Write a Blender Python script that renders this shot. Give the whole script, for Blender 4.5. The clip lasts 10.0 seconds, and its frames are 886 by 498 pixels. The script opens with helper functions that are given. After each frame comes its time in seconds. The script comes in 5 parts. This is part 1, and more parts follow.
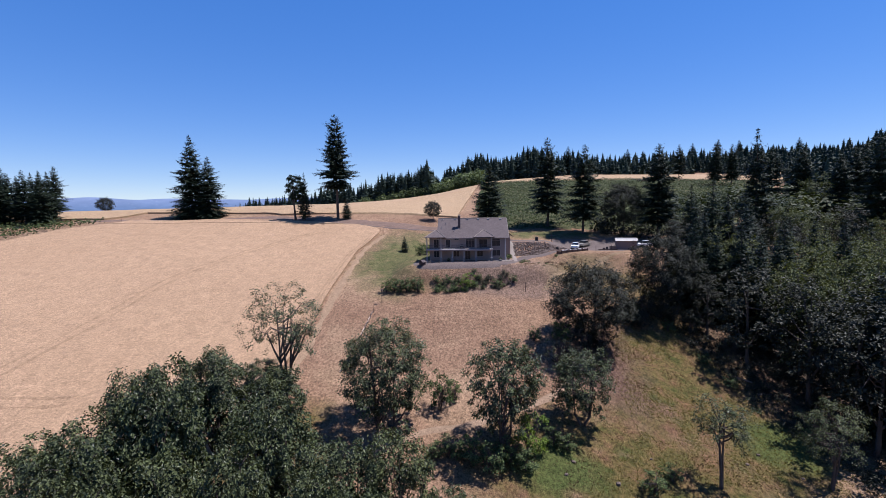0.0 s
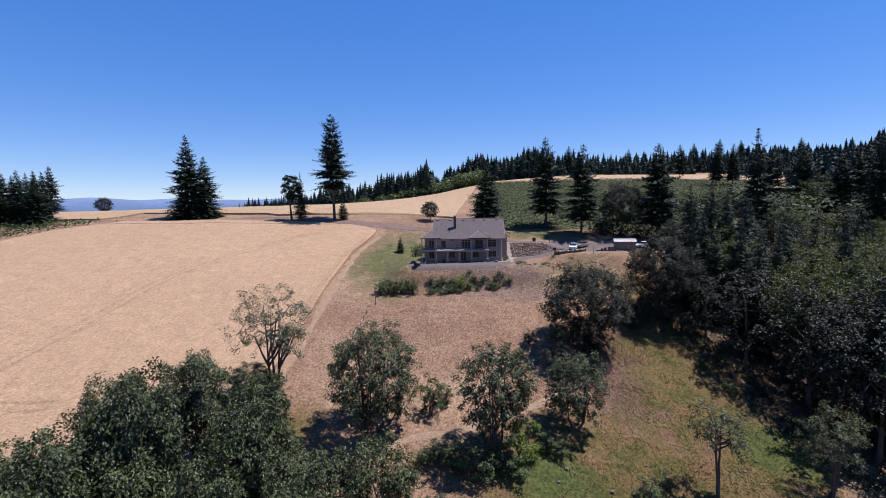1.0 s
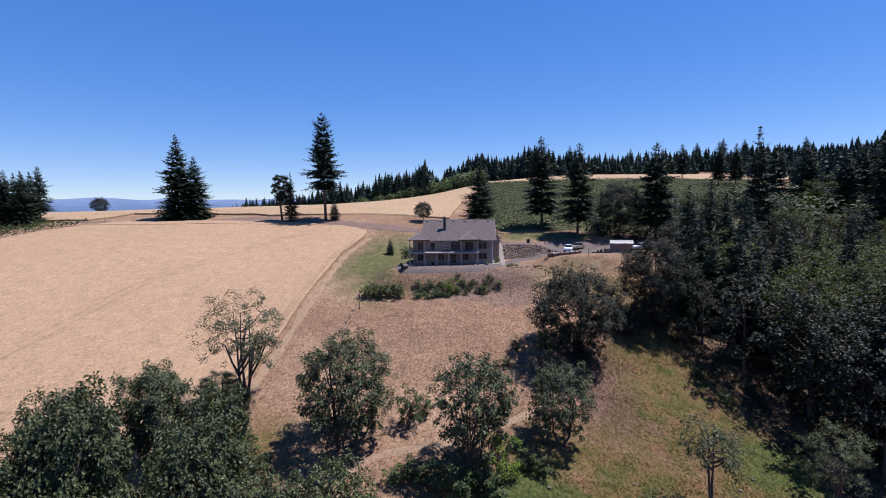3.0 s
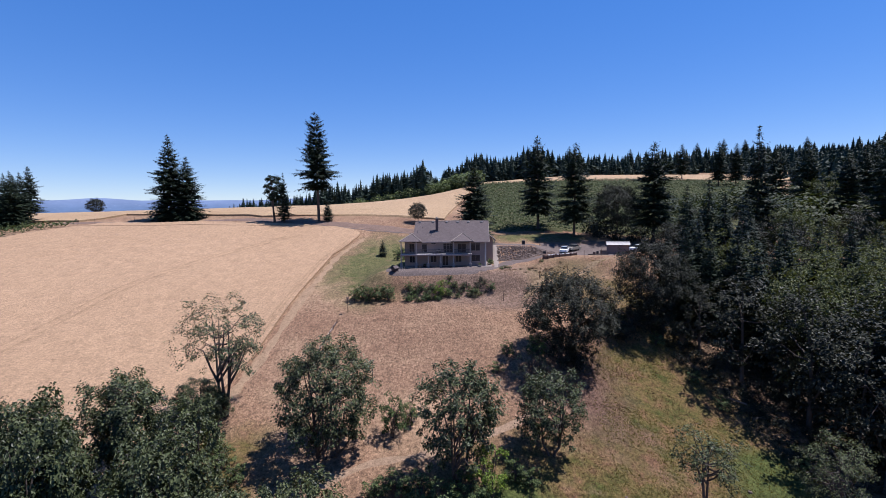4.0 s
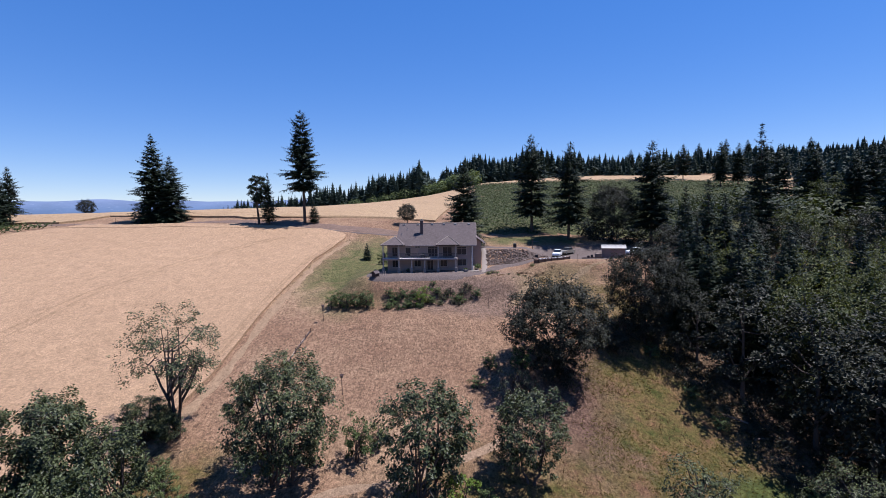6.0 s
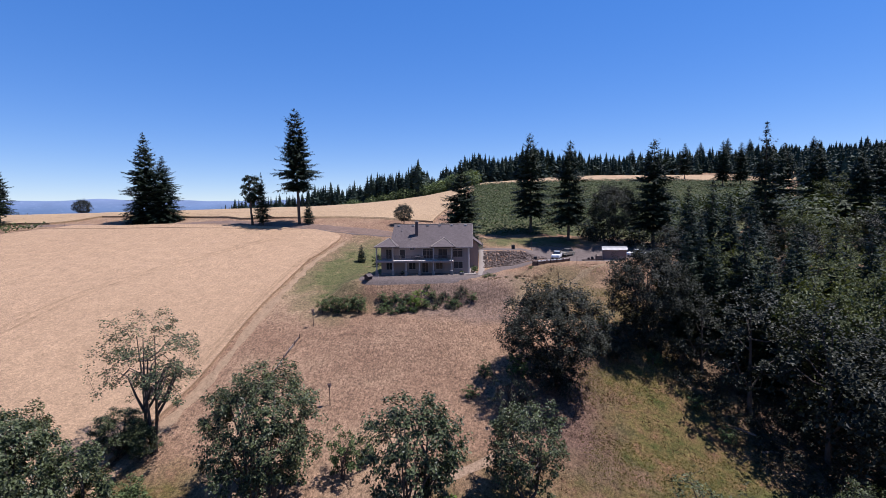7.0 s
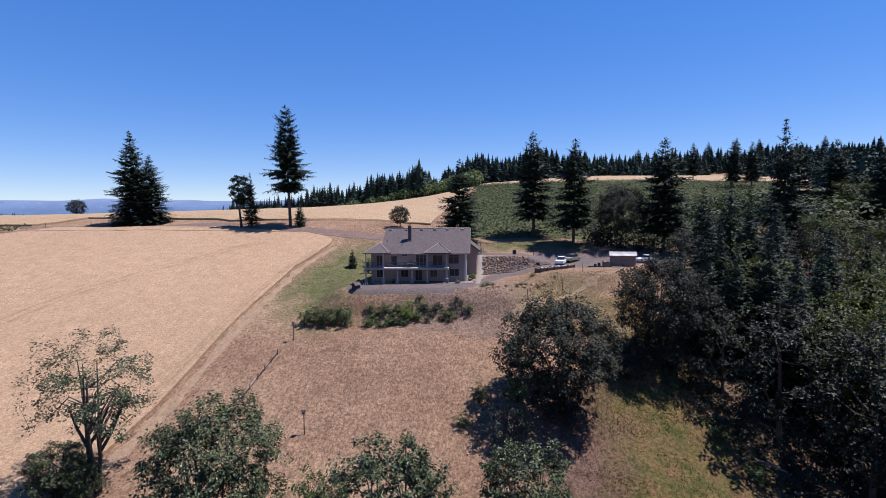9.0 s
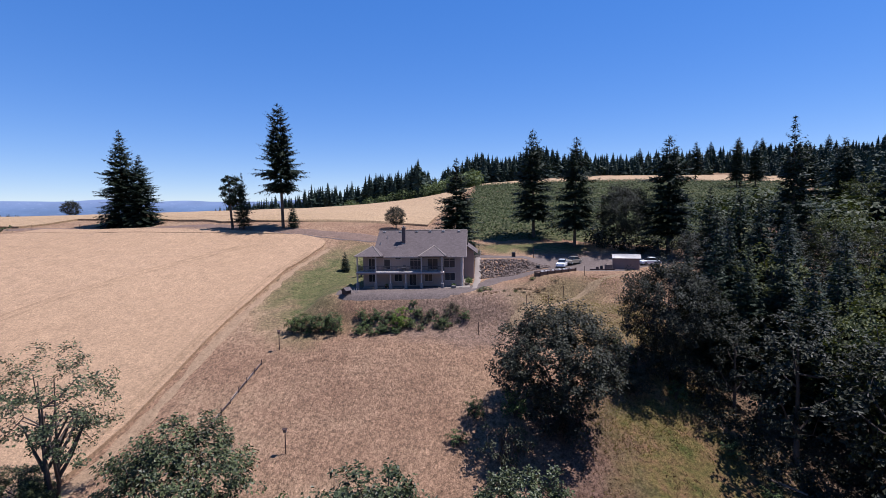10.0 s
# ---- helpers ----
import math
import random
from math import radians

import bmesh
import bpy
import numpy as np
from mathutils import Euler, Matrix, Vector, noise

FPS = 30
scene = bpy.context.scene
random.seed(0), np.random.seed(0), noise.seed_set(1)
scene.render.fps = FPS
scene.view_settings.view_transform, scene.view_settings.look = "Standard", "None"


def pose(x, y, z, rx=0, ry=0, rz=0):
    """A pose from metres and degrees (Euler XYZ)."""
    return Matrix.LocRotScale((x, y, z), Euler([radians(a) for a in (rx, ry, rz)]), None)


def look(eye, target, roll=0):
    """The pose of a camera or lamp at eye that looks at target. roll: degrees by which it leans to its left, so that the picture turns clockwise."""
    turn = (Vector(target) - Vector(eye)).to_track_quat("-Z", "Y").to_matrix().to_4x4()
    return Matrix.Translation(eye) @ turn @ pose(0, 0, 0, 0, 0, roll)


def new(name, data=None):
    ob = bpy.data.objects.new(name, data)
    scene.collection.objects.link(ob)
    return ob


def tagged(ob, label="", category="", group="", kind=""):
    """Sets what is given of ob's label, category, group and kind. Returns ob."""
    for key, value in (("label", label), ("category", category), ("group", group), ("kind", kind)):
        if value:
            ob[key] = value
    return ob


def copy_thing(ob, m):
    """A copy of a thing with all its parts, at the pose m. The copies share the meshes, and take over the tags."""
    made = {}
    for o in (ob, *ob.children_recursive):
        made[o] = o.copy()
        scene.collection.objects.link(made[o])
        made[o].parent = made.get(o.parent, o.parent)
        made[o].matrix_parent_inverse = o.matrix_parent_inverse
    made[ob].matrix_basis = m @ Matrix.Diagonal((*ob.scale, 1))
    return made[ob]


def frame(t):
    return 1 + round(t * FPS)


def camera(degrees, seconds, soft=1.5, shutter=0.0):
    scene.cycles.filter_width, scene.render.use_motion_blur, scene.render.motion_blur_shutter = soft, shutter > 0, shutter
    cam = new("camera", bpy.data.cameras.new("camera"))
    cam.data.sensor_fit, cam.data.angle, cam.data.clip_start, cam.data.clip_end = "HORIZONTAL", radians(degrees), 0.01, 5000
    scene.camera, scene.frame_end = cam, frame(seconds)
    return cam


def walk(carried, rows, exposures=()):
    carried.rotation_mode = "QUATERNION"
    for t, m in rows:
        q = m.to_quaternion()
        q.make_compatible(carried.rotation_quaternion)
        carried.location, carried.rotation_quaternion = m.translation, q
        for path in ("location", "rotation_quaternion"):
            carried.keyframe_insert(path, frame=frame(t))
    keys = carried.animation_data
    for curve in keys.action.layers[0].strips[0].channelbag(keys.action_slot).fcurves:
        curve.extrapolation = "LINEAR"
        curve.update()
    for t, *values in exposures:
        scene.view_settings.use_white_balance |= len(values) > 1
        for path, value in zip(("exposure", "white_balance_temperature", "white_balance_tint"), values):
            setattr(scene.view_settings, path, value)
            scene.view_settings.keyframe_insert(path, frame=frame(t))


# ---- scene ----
cam = camera(84.0, 10.0, 0.6)
PATH = [
    (0.0, (2.501, -0.624, 12.444), (2.414, 1.367, 12.276), -0.7),
    (0.5, (3.23, 0.111, 12.448), (3.139, 2.101, 12.281), -0.8),
    (1.0, (3.92, 0.891, 12.456), (3.826, 2.882, 12.289), -0.7),
    (1.5, (4.601, 1.743, 12.464), (4.504, 3.734, 12.297), -0.7),
    (2.0, (5.344, 2.643, 12.51), (5.242, 4.633, 12.343), -0.7),
    (2.5, (6.181, 3.62, 12.576), (6.075, 5.61, 12.408), -0.7),
    (4.0, (8.824, 7.04, 12.676), (8.712, 9.03, 12.511), -0.7),
    (4.5, (9.79, 8.416, 12.685), (9.676, 10.406, 12.521), -0.7),
    (5.0, (10.7, 9.819, 12.696), (10.582, 11.809, 12.533), -0.7),
    (5.5, (11.53, 11.291, 12.698), (11.41, 13.281, 12.538), -0.7),
    (7.0, (13.082, 16.014, 12.976), (12.958, 18.003, 12.814), -0.7),
    (7.5, (13.391, 17.811, 13.104), (13.263, 19.801, 12.942), -0.7),
    (8.0, (13.721, 19.733, 13.253), (13.588, 21.722, 13.09), -0.7),
    (8.5, (14.001, 21.626, 13.367), (13.863, 23.615, 13.206), -0.7),
    (9.0, (14.385, 23.58, 13.47), (14.244, 25.568, 13.309), -0.6),
    (9.5, (14.749, 25.654, 13.579), (14.606, 27.642, 13.418), -0.7),
    (10.0, (15.075, 27.786, 13.636), (14.931, 29.774, 13.476), -0.7),
]
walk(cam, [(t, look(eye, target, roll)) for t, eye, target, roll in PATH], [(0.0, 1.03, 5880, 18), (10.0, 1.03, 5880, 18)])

# ---- light ----
SUN_TURN, SUN_HEIGHT = 18.0, 66.0  # degrees from the x axis towards y, and above the horizon
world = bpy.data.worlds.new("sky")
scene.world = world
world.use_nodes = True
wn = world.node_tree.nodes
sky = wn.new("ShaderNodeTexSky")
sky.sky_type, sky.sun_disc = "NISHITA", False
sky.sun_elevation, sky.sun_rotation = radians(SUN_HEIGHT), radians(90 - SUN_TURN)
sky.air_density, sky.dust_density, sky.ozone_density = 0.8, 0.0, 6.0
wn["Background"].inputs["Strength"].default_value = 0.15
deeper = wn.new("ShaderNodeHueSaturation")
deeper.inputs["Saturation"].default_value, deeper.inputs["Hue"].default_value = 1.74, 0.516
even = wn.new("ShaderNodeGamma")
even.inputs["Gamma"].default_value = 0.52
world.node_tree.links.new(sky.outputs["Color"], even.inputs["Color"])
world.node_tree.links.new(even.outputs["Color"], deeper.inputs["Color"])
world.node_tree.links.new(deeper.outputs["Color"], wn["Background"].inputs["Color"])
sun = new("sun", bpy.data.lights.new("sun", "SUN"))
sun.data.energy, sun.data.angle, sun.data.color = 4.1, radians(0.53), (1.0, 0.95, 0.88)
s_dir = Vector((math.cos(radians(SUN_HEIGHT)) * math.cos(radians(SUN_TURN)), math.cos(radians(SUN_HEIGHT)) * math.sin(radians(SUN_TURN)), math.sin(radians(SUN_HEIGHT))))
sun.matrix_world = look(s_dir * 300, (0, 0, 0))

# ---- materials ----
def nodes_of(name, rough=0.8, metal=0.0, spec=0.3):
    m = bpy.data.materials.new(name)
    m.use_nodes = True
    b = m.node_tree.nodes["Principled BSDF"]
    b.inputs["Roughness"].default_value, b.inputs["Metallic"].default_value = rough, metal
    b.inputs["Specular IOR Level"].default_value = spec
    return m, m.node_tree.nodes, m.node_tree.links, b


def noise_node(n, l, scale, detail=4.0, rough=0.6, stretch=None, world_space=True):
    geo = n.new("ShaderNodeNewGeometry") if world_space else n.new("ShaderNodeTexCoord")
    out = geo.outputs["Position"] if world_space else geo.outputs["Object"]
    if stretch:
        mp = n.new("ShaderNodeMapping")
        mp.inputs["Scale"].default_value = stretch[:3]
        mp.inputs["Rotation"].default_value = (0, 0, radians(stretch[3]) if len(stretch) > 3 else 0)
        l.new(out, mp.inputs["Vector"])
        out = mp.outputs["Vector"]
    t = n.new("ShaderNodeTexNoise")
    t.inputs["Scale"].default_value, t.inputs["Detail"].default_value, t.inputs["Roughness"].default_value = scale, detail, rough
    l.new(out, t.inputs["Vector"])
    return t.outputs["Fac"]


def ramp(n, l, fac, stops):
    r = n.new("ShaderNodeValToRGB")
    while len(r.color_ramp.elements) < len(stops):
        r.color_ramp.elements.new(0.5)
    for e, (p, c) in zip(r.color_ramp.elements, stops):
        e.position, e.color = p, (*c, 1)
    l.new(fac, r.inputs["Fac"])
    return r.outputs["Color"]


def mix(n, l, fac, a, b, how="MIX"):
    x = n.new("ShaderNodeMix")
    x.data_type, x.blend_type = "RGBA", how
    for socket, v in ((x.inputs["Factor"], fac), (x.inputs["A"], a), (x.inputs["B"], b)):
        if isinstance(v, (int, float)):
            socket.default_value = v
        elif isinstance(v, tuple):
            socket.default_value = (*v, 1)
        else:
            l.new(v, socket)
    return x.outputs["Result"]


def bump(n, l, b, height, strength=0.5, distance=0.05):
    k = n.new("ShaderNodeBump")
    k.inputs["Strength"].default_value, k.inputs["Distance"].default_value = strength, distance
    l.new(height, k.inputs["Height"])
    l.new(k.outputs["Normal"], b.inputs["Normal"])


def gray(v):
    return (v, v, v)


def plain(name, color, rough=0.7, metal=0.0, scale=3.0, vary=0.25, spec=0.3, bumps=0.0):
    """A painted, wooden, stone or metal surface: its colour with stains at two scales."""
    m, n, l, b = nodes_of(name, rough, metal, spec)
    big, fine = noise_node(n, l, scale * 0.25), noise_node(n, l, scale * 4)
    c = mix(n, l, big, tuple(v * (1 - vary) for v in color), tuple(min(1, v * (1 + vary)) for v in color))
    c = mix(n, l, 0.6, c, ramp(n, l, fine, ((0.25, gray(1 - vary)), (0.75, gray(1.0)))), "MULTIPLY")
    l.new(c, b.inputs["Base Color"])
    if bumps:
        bump(n, l, b, fine, bumps, 0.03)
    return m


def patch_mask(n, l, spot, reach):
    """1 round spot (x, y), falling to 0 at reach metres, with a ragged edge."""
    geo = n.new("ShaderNodeNewGeometry")
    mp = n.new("ShaderNodeMapping")
    mp.vector_type = "TEXTURE"
    mp.inputs["Location"].default_value = (*spot, -12)
    mp.inputs["Scale"].default_value = (reach[0], reach[1], 60)
    l.new(geo.outputs["Position"], mp.inputs["Vector"])
    g = n.new("ShaderNodeTexGradient")
    g.gradient_type = "SPHERICAL"
    l.new(mp.outputs["Vector"], g.inputs["Vector"])
    rag = noise_node(n, l, 0.22, 5)
    a = n.new("ShaderNodeMath")
    a.operation = "MULTIPLY"
    l.new(g.outputs["Fac"], a.inputs[0]), l.new(rag, a.inputs[1])
    return ramp(n, l, a.outputs[0], ((0.10, gray(0.0)), (0.30, gray(1.0))))


def dry_ground():
    m, n, l, b = nodes_of("dry_grass", 0.95, 0, 0.1)
    big, mid, fine = noise_node(n, l, 0.05, 5), noise_node(n, l, 0.6, 6, 0.7), noise_node(n, l, 7.0, 5, 0.75)
    c = ramp(n, l, big, ((0.3, (0.189, 0.110, 0.068)), (0.5, (0.246, 0.152, 0.094)), (0.7, (0.297, 0.200, 0.122))))
    rows = noise_node(n, l, 1.2, 4, 0.6, (1.3, 0.22, 1, 4))
    c = mix(n, l, 0.5, c, ramp(n, l, rows, ((0.38, gray(0.78)), (0.62, gray(1.08)))), "MULTIPLY")
    c = mix(n, l, 0.75, c, ramp(n, l, mid, ((0.3, gray(0.72)), (0.65, gray(1.08)))), "MULTIPLY")
    c = mix(n, l, 0.85, c, ramp(n, l, fine, ((0.36, gray(0.5)), (0.62, gray(1.28)))), "MULTIPLY")
    blotch = noise_node(n, l, 0.28, 6, 0.75)
    green = ramp(n, l, blotch, ((0.34, (0.048, 0.055, 0.014)), (0.5, (0.108, 0.080, 0.029)), (0.66, (0.140, 0.076, 0.042))))
    lush = ramp(n, l, mid, ((0.3, (0.038, 0.052, 0.014)), (0.7, (0.087, 0.096, 0.029))))
    weedy = ramp(n, l, mid, ((0.3, (0.125, 0.082, 0.058)), (0.7, (0.211, 0.140, 0.101))))
    russet = ramp(n, l, mid, ((0.3, (0.076, 0.044, 0.030)), (0.7, (0.147, 0.090, 0.064))))
    olive = ramp(n, l, mid, ((0.3, (0.108, 0.076, 0.038)), (0.7, (0.192, 0.140, 0.076))))
    turf = ramp(n, l, mid, ((0.3, (0.058, 0.066, 0.023)), (0.7, (0.133, 0.117, 0.051))))
    # darkest brown of the layers, laid on the ground under the wood
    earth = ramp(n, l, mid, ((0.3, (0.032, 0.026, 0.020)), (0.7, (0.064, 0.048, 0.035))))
    detail = ramp(n, l, fine, ((0.32, gray(0.45)), (0.64, gray(1.3))))
    for layer, spot, reach in ((russet, (30, 77), (15, 26)), (weedy, (12, 103), (22, 9)), (green, (40, 76), (16, 38)), (green, (24, 56), (34, 22)),
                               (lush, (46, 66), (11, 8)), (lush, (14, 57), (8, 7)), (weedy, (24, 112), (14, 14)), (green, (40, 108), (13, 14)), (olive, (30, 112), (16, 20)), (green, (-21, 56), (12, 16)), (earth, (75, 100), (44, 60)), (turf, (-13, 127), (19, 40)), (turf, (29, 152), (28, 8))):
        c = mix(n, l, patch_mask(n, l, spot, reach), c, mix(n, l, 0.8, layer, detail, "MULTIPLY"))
    clump = noise_node(n, l, 2.8, 5, 0.75, (1.0, 0.7, 1, 4))
    c = mix(n, l, 0.9, c, ramp(n, l, clump, ((0.36, gray(0.42)), (0.5, gray(0.98)), (0.64, gray(1.5)))), "MULTIPLY")
    l.new(c, b.inputs["Base Color"])
    both = mix(n, l, 0.5, clump, fine)
    bump(n, l, b, both, 1.0, 0.3)
    return m


def crop(name, dark, light, rows=None, depth=0.22):
    m, n, l, b = nodes_of(name, 0.9, 0, 0.15)
    big, mid, fine = noise_node(n, l, 0.035, 5, 0.6, (1, 0.45, 1, 8)), noise_node(n, l, 0.45, 6, 0.65), noise_node(n, l, 6.0, 5, 0.8)
    c = mix(n, l, big, dark, light)
    c = mix(n, l, 0.6, c, ramp(n, l, mid, ((0.3, gray(0.78)), (0.7, gray(1.08)))), "MULTIPLY")
    streak = noise_node(n, l, 1.1, 4, 0.7, (1.0, 0.35, 1, 14))
    c = mix(n, l, 0.5, c, ramp(n, l, streak, ((0.32, gray(0.75)), (0.66, gray(1.1)))), "MULTIPLY")
    c = mix(n, l, 0.85, c, ramp(n, l, fine, ((0.36, gray(0.5)), (0.62, gray(1.28)))), "MULTIPLY")
    clump = noise_node(n, l, 2.3, 5, 0.7)
    c = mix(n, l, 0.8, c, ramp(n, l, clump, ((0.36, gray(0.72)), (0.5, gray(1.0)), (0.64, gray(1.2)))), "MULTIPLY")
    l.new(c, b.inputs["Base Color"])
    bump(n, l, b, mix(n, l, 0.4, fine, clump), 0.9, depth)
    return m


def leafy(name, dark, light, through_light=0.22, rough=0.6, spec=0.18):
    m, n, l, b = nodes_of(name, rough, 0, spec)
    geo, info = n.new("ShaderNodeNewGeometry"), n.new("ShaderNodeObjectInfo")
    c = mix(n, l, geo.outputs["Random Per Island"], dark, light)
    c = mix(n, l, 0.8, c, ramp(n, l, noise_node(n, l, 0.6, 3), ((0.3, gray(0.65)), (0.7, gray(1.15)))), "MULTIPLY")
    c = mix(n, l, 0.7, c, ramp(n, l, info.outputs["Random"], ((0.0, (0.75, 0.8, 0.85)), (1.0, (1.15, 1.1, 0.95)))), "MULTIPLY")
    l.new(c, b.inputs["Base Color"])
    tr, mx = n.new("ShaderNodeBsdfTranslucent"), n.new("ShaderNodeMixShader")
    l.new(mix(n, l, 1.0, c, (1.0, 1.0, 0.45), "MULTIPLY"), tr.inputs["Color"])
    mx.inputs["Fac"].default_value = through_light
    l.new(b.outputs["BSDF"], mx.inputs[1]), l.new(tr.outputs["BSDF"], mx.inputs[2])
    l.new(mx.outputs["Shader"], n["Material Output"].inputs["Surface"])
    return m


def shingles():
    m, n, l, b = nodes_of("roof_shingle", 0.9, 0, 0.2)
    geo = n.new("ShaderNodeNewGeometry")
    br = n.new("ShaderNodeTexBrick")
    br.inputs["Scale"].default_value = 1.0
    br.inputs["Brick Width"].default_value, br.inputs["Row Height"].default_value = 0.33, 0.16
    br.inputs["Mortar Size"].default_value = 0.008
    br.inputs["Color1"].default_value, br.inputs["Color2"].default_value, br.inputs["Mortar"].default_value = (0.085, 0.066, 0.064, 1), (0.112, 0.090, 0.086, 1), (0.041, 0.034, 0.033, 1)
    l.new(geo.outputs["Position"], br.inputs["Vector"])
    big = noise_node(n, l, 0.5, 4)
    c = mix(n, l, 0.5, br.outputs["Color"], ramp(n, l, big, ((0.3, gray(0.8)), (0.7, gray(1.1)))), "MULTIPLY")
    l.new(c, b.inputs["Base Color"])
    bump(n, l, b, noise_node(n, l, 12, 3), 0.4, 0.02)
    return m


def siding():
    m, n, l, b = nodes_of("lap_siding", 0.7, 0, 0.3)
    geo = n.new("ShaderNodeNewGeometry")
    w = n.new("ShaderNodeTexWave")
    w.bands_direction, w.wave_profile = "Z", "SAW"
    w.inputs["Scale"].default_value = 0.5 / 0.2 * 0.63
    l.new(geo.outputs["Position"], w.inputs["Vector"])
    c = mix(n, l, noise_node(n, l, 0.8, 4), (0.235, 0.172, 0.15), (0.285, 0.212, 0.186))
    l.new(c, b.inputs["Base Color"])
    bump(n, l, b, w.outputs["Fac"], 0.6, 0.02)
    return m


def glass_pane():
    m, n, l, b = nodes_of("window_glass", 0.06, 0, 0.2)
    c = mix(n, l, noise_node(n, l, 0.7, 2), (0.015, 0.017, 0.022), (0.04, 0.042, 0.05))
    l.new(c, b.inputs["Base Color"])
    return m


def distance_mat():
    m, n, l, b = nodes_of("valley_haze_glow", 1.0, 0, 0)
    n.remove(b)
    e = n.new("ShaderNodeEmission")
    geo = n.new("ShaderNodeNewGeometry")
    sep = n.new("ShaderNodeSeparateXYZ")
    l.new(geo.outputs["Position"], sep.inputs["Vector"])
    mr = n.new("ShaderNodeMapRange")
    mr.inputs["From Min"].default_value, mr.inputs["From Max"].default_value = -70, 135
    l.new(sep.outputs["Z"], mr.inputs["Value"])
    # distance haze put into the emission: deeper blue below, paler towards the top
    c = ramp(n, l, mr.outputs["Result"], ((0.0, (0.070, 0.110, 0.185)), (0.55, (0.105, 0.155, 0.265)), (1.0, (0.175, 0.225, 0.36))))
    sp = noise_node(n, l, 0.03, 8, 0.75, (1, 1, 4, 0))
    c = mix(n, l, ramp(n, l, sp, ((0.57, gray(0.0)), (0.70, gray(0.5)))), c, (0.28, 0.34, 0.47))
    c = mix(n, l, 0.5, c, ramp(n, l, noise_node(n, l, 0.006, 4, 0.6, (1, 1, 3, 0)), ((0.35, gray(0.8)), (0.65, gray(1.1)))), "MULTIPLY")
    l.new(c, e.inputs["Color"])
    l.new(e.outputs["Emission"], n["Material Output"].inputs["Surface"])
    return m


DRY = dry_ground()
WHEAT = crop("ripe_wheat", (0.313, 0.201, 0.117), (0.367, 0.243, 0.146))
WHEAT_FAR = crop("far_wheat", (0.310, 0.209, 0.117), (0.360, 0.249, 0.144))
TRAMPLED = crop("wheel_track", (0.258, 0.165, 0.095), (0.323, 0.213, 0.126))

LAWN = DRY
GRAVEL = crop("drive_gravel", (0.098, 0.075, 0.066), (0.136, 0.107, 0.095), depth=0.04)
BARE = crop("bare_earth", (0.120, 0.079, 0.060), (0.183, 0.123, 0.092), depth=0.08)
VINE_SOIL = crop("vineyard_grass", (0.054, 0.060, 0.022), (0.095, 0.089, 0.035))
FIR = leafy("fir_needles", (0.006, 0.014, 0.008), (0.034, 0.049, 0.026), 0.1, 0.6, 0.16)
# needles of the distant woods: fir colour paled and blued, haze put into it
FIR_HAZED = leafy("hazed_fir_needles", (0.013, 0.025, 0.020), (0.039, 0.058, 0.042), 0.05, 0.7, 0.15)
# random leaf tones spread wide, the pale ones standing in for sunlit specks
MAPLE = leafy("maple_leaves", (0.012, 0.019, 0.008), (0.122, 0.142, 0.062), 0.2, 0.45, 0.24)
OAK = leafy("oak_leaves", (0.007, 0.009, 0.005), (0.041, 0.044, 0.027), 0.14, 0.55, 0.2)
SHRUB = leafy("shrub_leaves", (0.022, 0.041, 0.013), (0.144, 0.182, 0.068))
GREENWOOD = leafy("young_wood_leaves", (0.033, 0.043, 0.015), (0.134, 0.148, 0.061), 0.25)
DIM = leafy("mixed_leaves", (0.018, 0.028, 0.010), (0.060, 0.075, 0.028))
OLIVE = leafy("olive_twigs", (0.043, 0.047, 0.025), (0.101, 0.098, 0.054), 0.2, 0.7, 0.2)
LIME = leafy("lime_green_leaves", (0.072, 0.123, 0.018), (0.195, 0.260, 0.043), 0.28)
VINE = leafy("vine_leaves", (0.026, 0.038, 0.013), (0.075, 0.093, 0.034), 0.2, 0.7, 0.1)
STRAW = leafy("dry_stalks", (0.144, 0.101, 0.051), (0.303, 0.224, 0.123), 0.2, 0.8, 0.1)
RUST = leafy("russet_weeds", (0.108, 0.065, 0.043), (0.195, 0.123, 0.072), 0.2, 0.8, 0.1)
BARK = plain("bark", (0.085, 0.07, 0.06), 0.95, 0, 4, 0.4, 0.1, 0.6)
SHINGLE, SIDING, GLASS = shingles(), siding(), glass_pane()
# trim paint made much paler, sunlight on the end wall put into the colour
SUNLIT_EDGE = plain("sunlit_corner_paint", (0.66, 0.60, 0.55), 0.6)
TRIM = plain("painted_trim", (0.34, 0.285, 0.26), 0.6)
DARK_TRIM = plain("dark_rail_paint", (0.05, 0.045, 0.05), 0.5)
CONCRETE = plain("pale_concrete", (0.200, 0.168, 0.144), 0.9, 0, 2, 0.15, 0.2, 0.2)
DECK = plain("deck_boards", (0.52, 0.47, 0.43), 0.8, 0, 3, 0.2)
BRICK = plain("chimney_stone", (0.10, 0.075, 0.075), 0.9, 0, 4, 0.3, 0.2, 0.4)
STONE = plain("pillar_stone", (0.204, 0.184, 0.177), 0.9, 0, 5, 0.4, 0.2, 0.5)
ROCK = plain("bank_rock", (0.136, 0.102, 0.085), 0.95, 0, 2.5, 0.45, 0.2, 0.6)
PALE_ROCK = plain("pale_rock", (0.422, 0.408, 0.394), 0.9, 0, 4, 0.2, 0.2, 0.3)
TIMBER = plain("dark_timber", (0.065, 0.042, 0.038), 0.85, 0, 4, 0.35, 0.2, 0.3)
WOOD = plain("weathered_wood", (0.20, 0.15, 0.12), 0.9, 0, 5, 0.35, 0.2, 0.3)
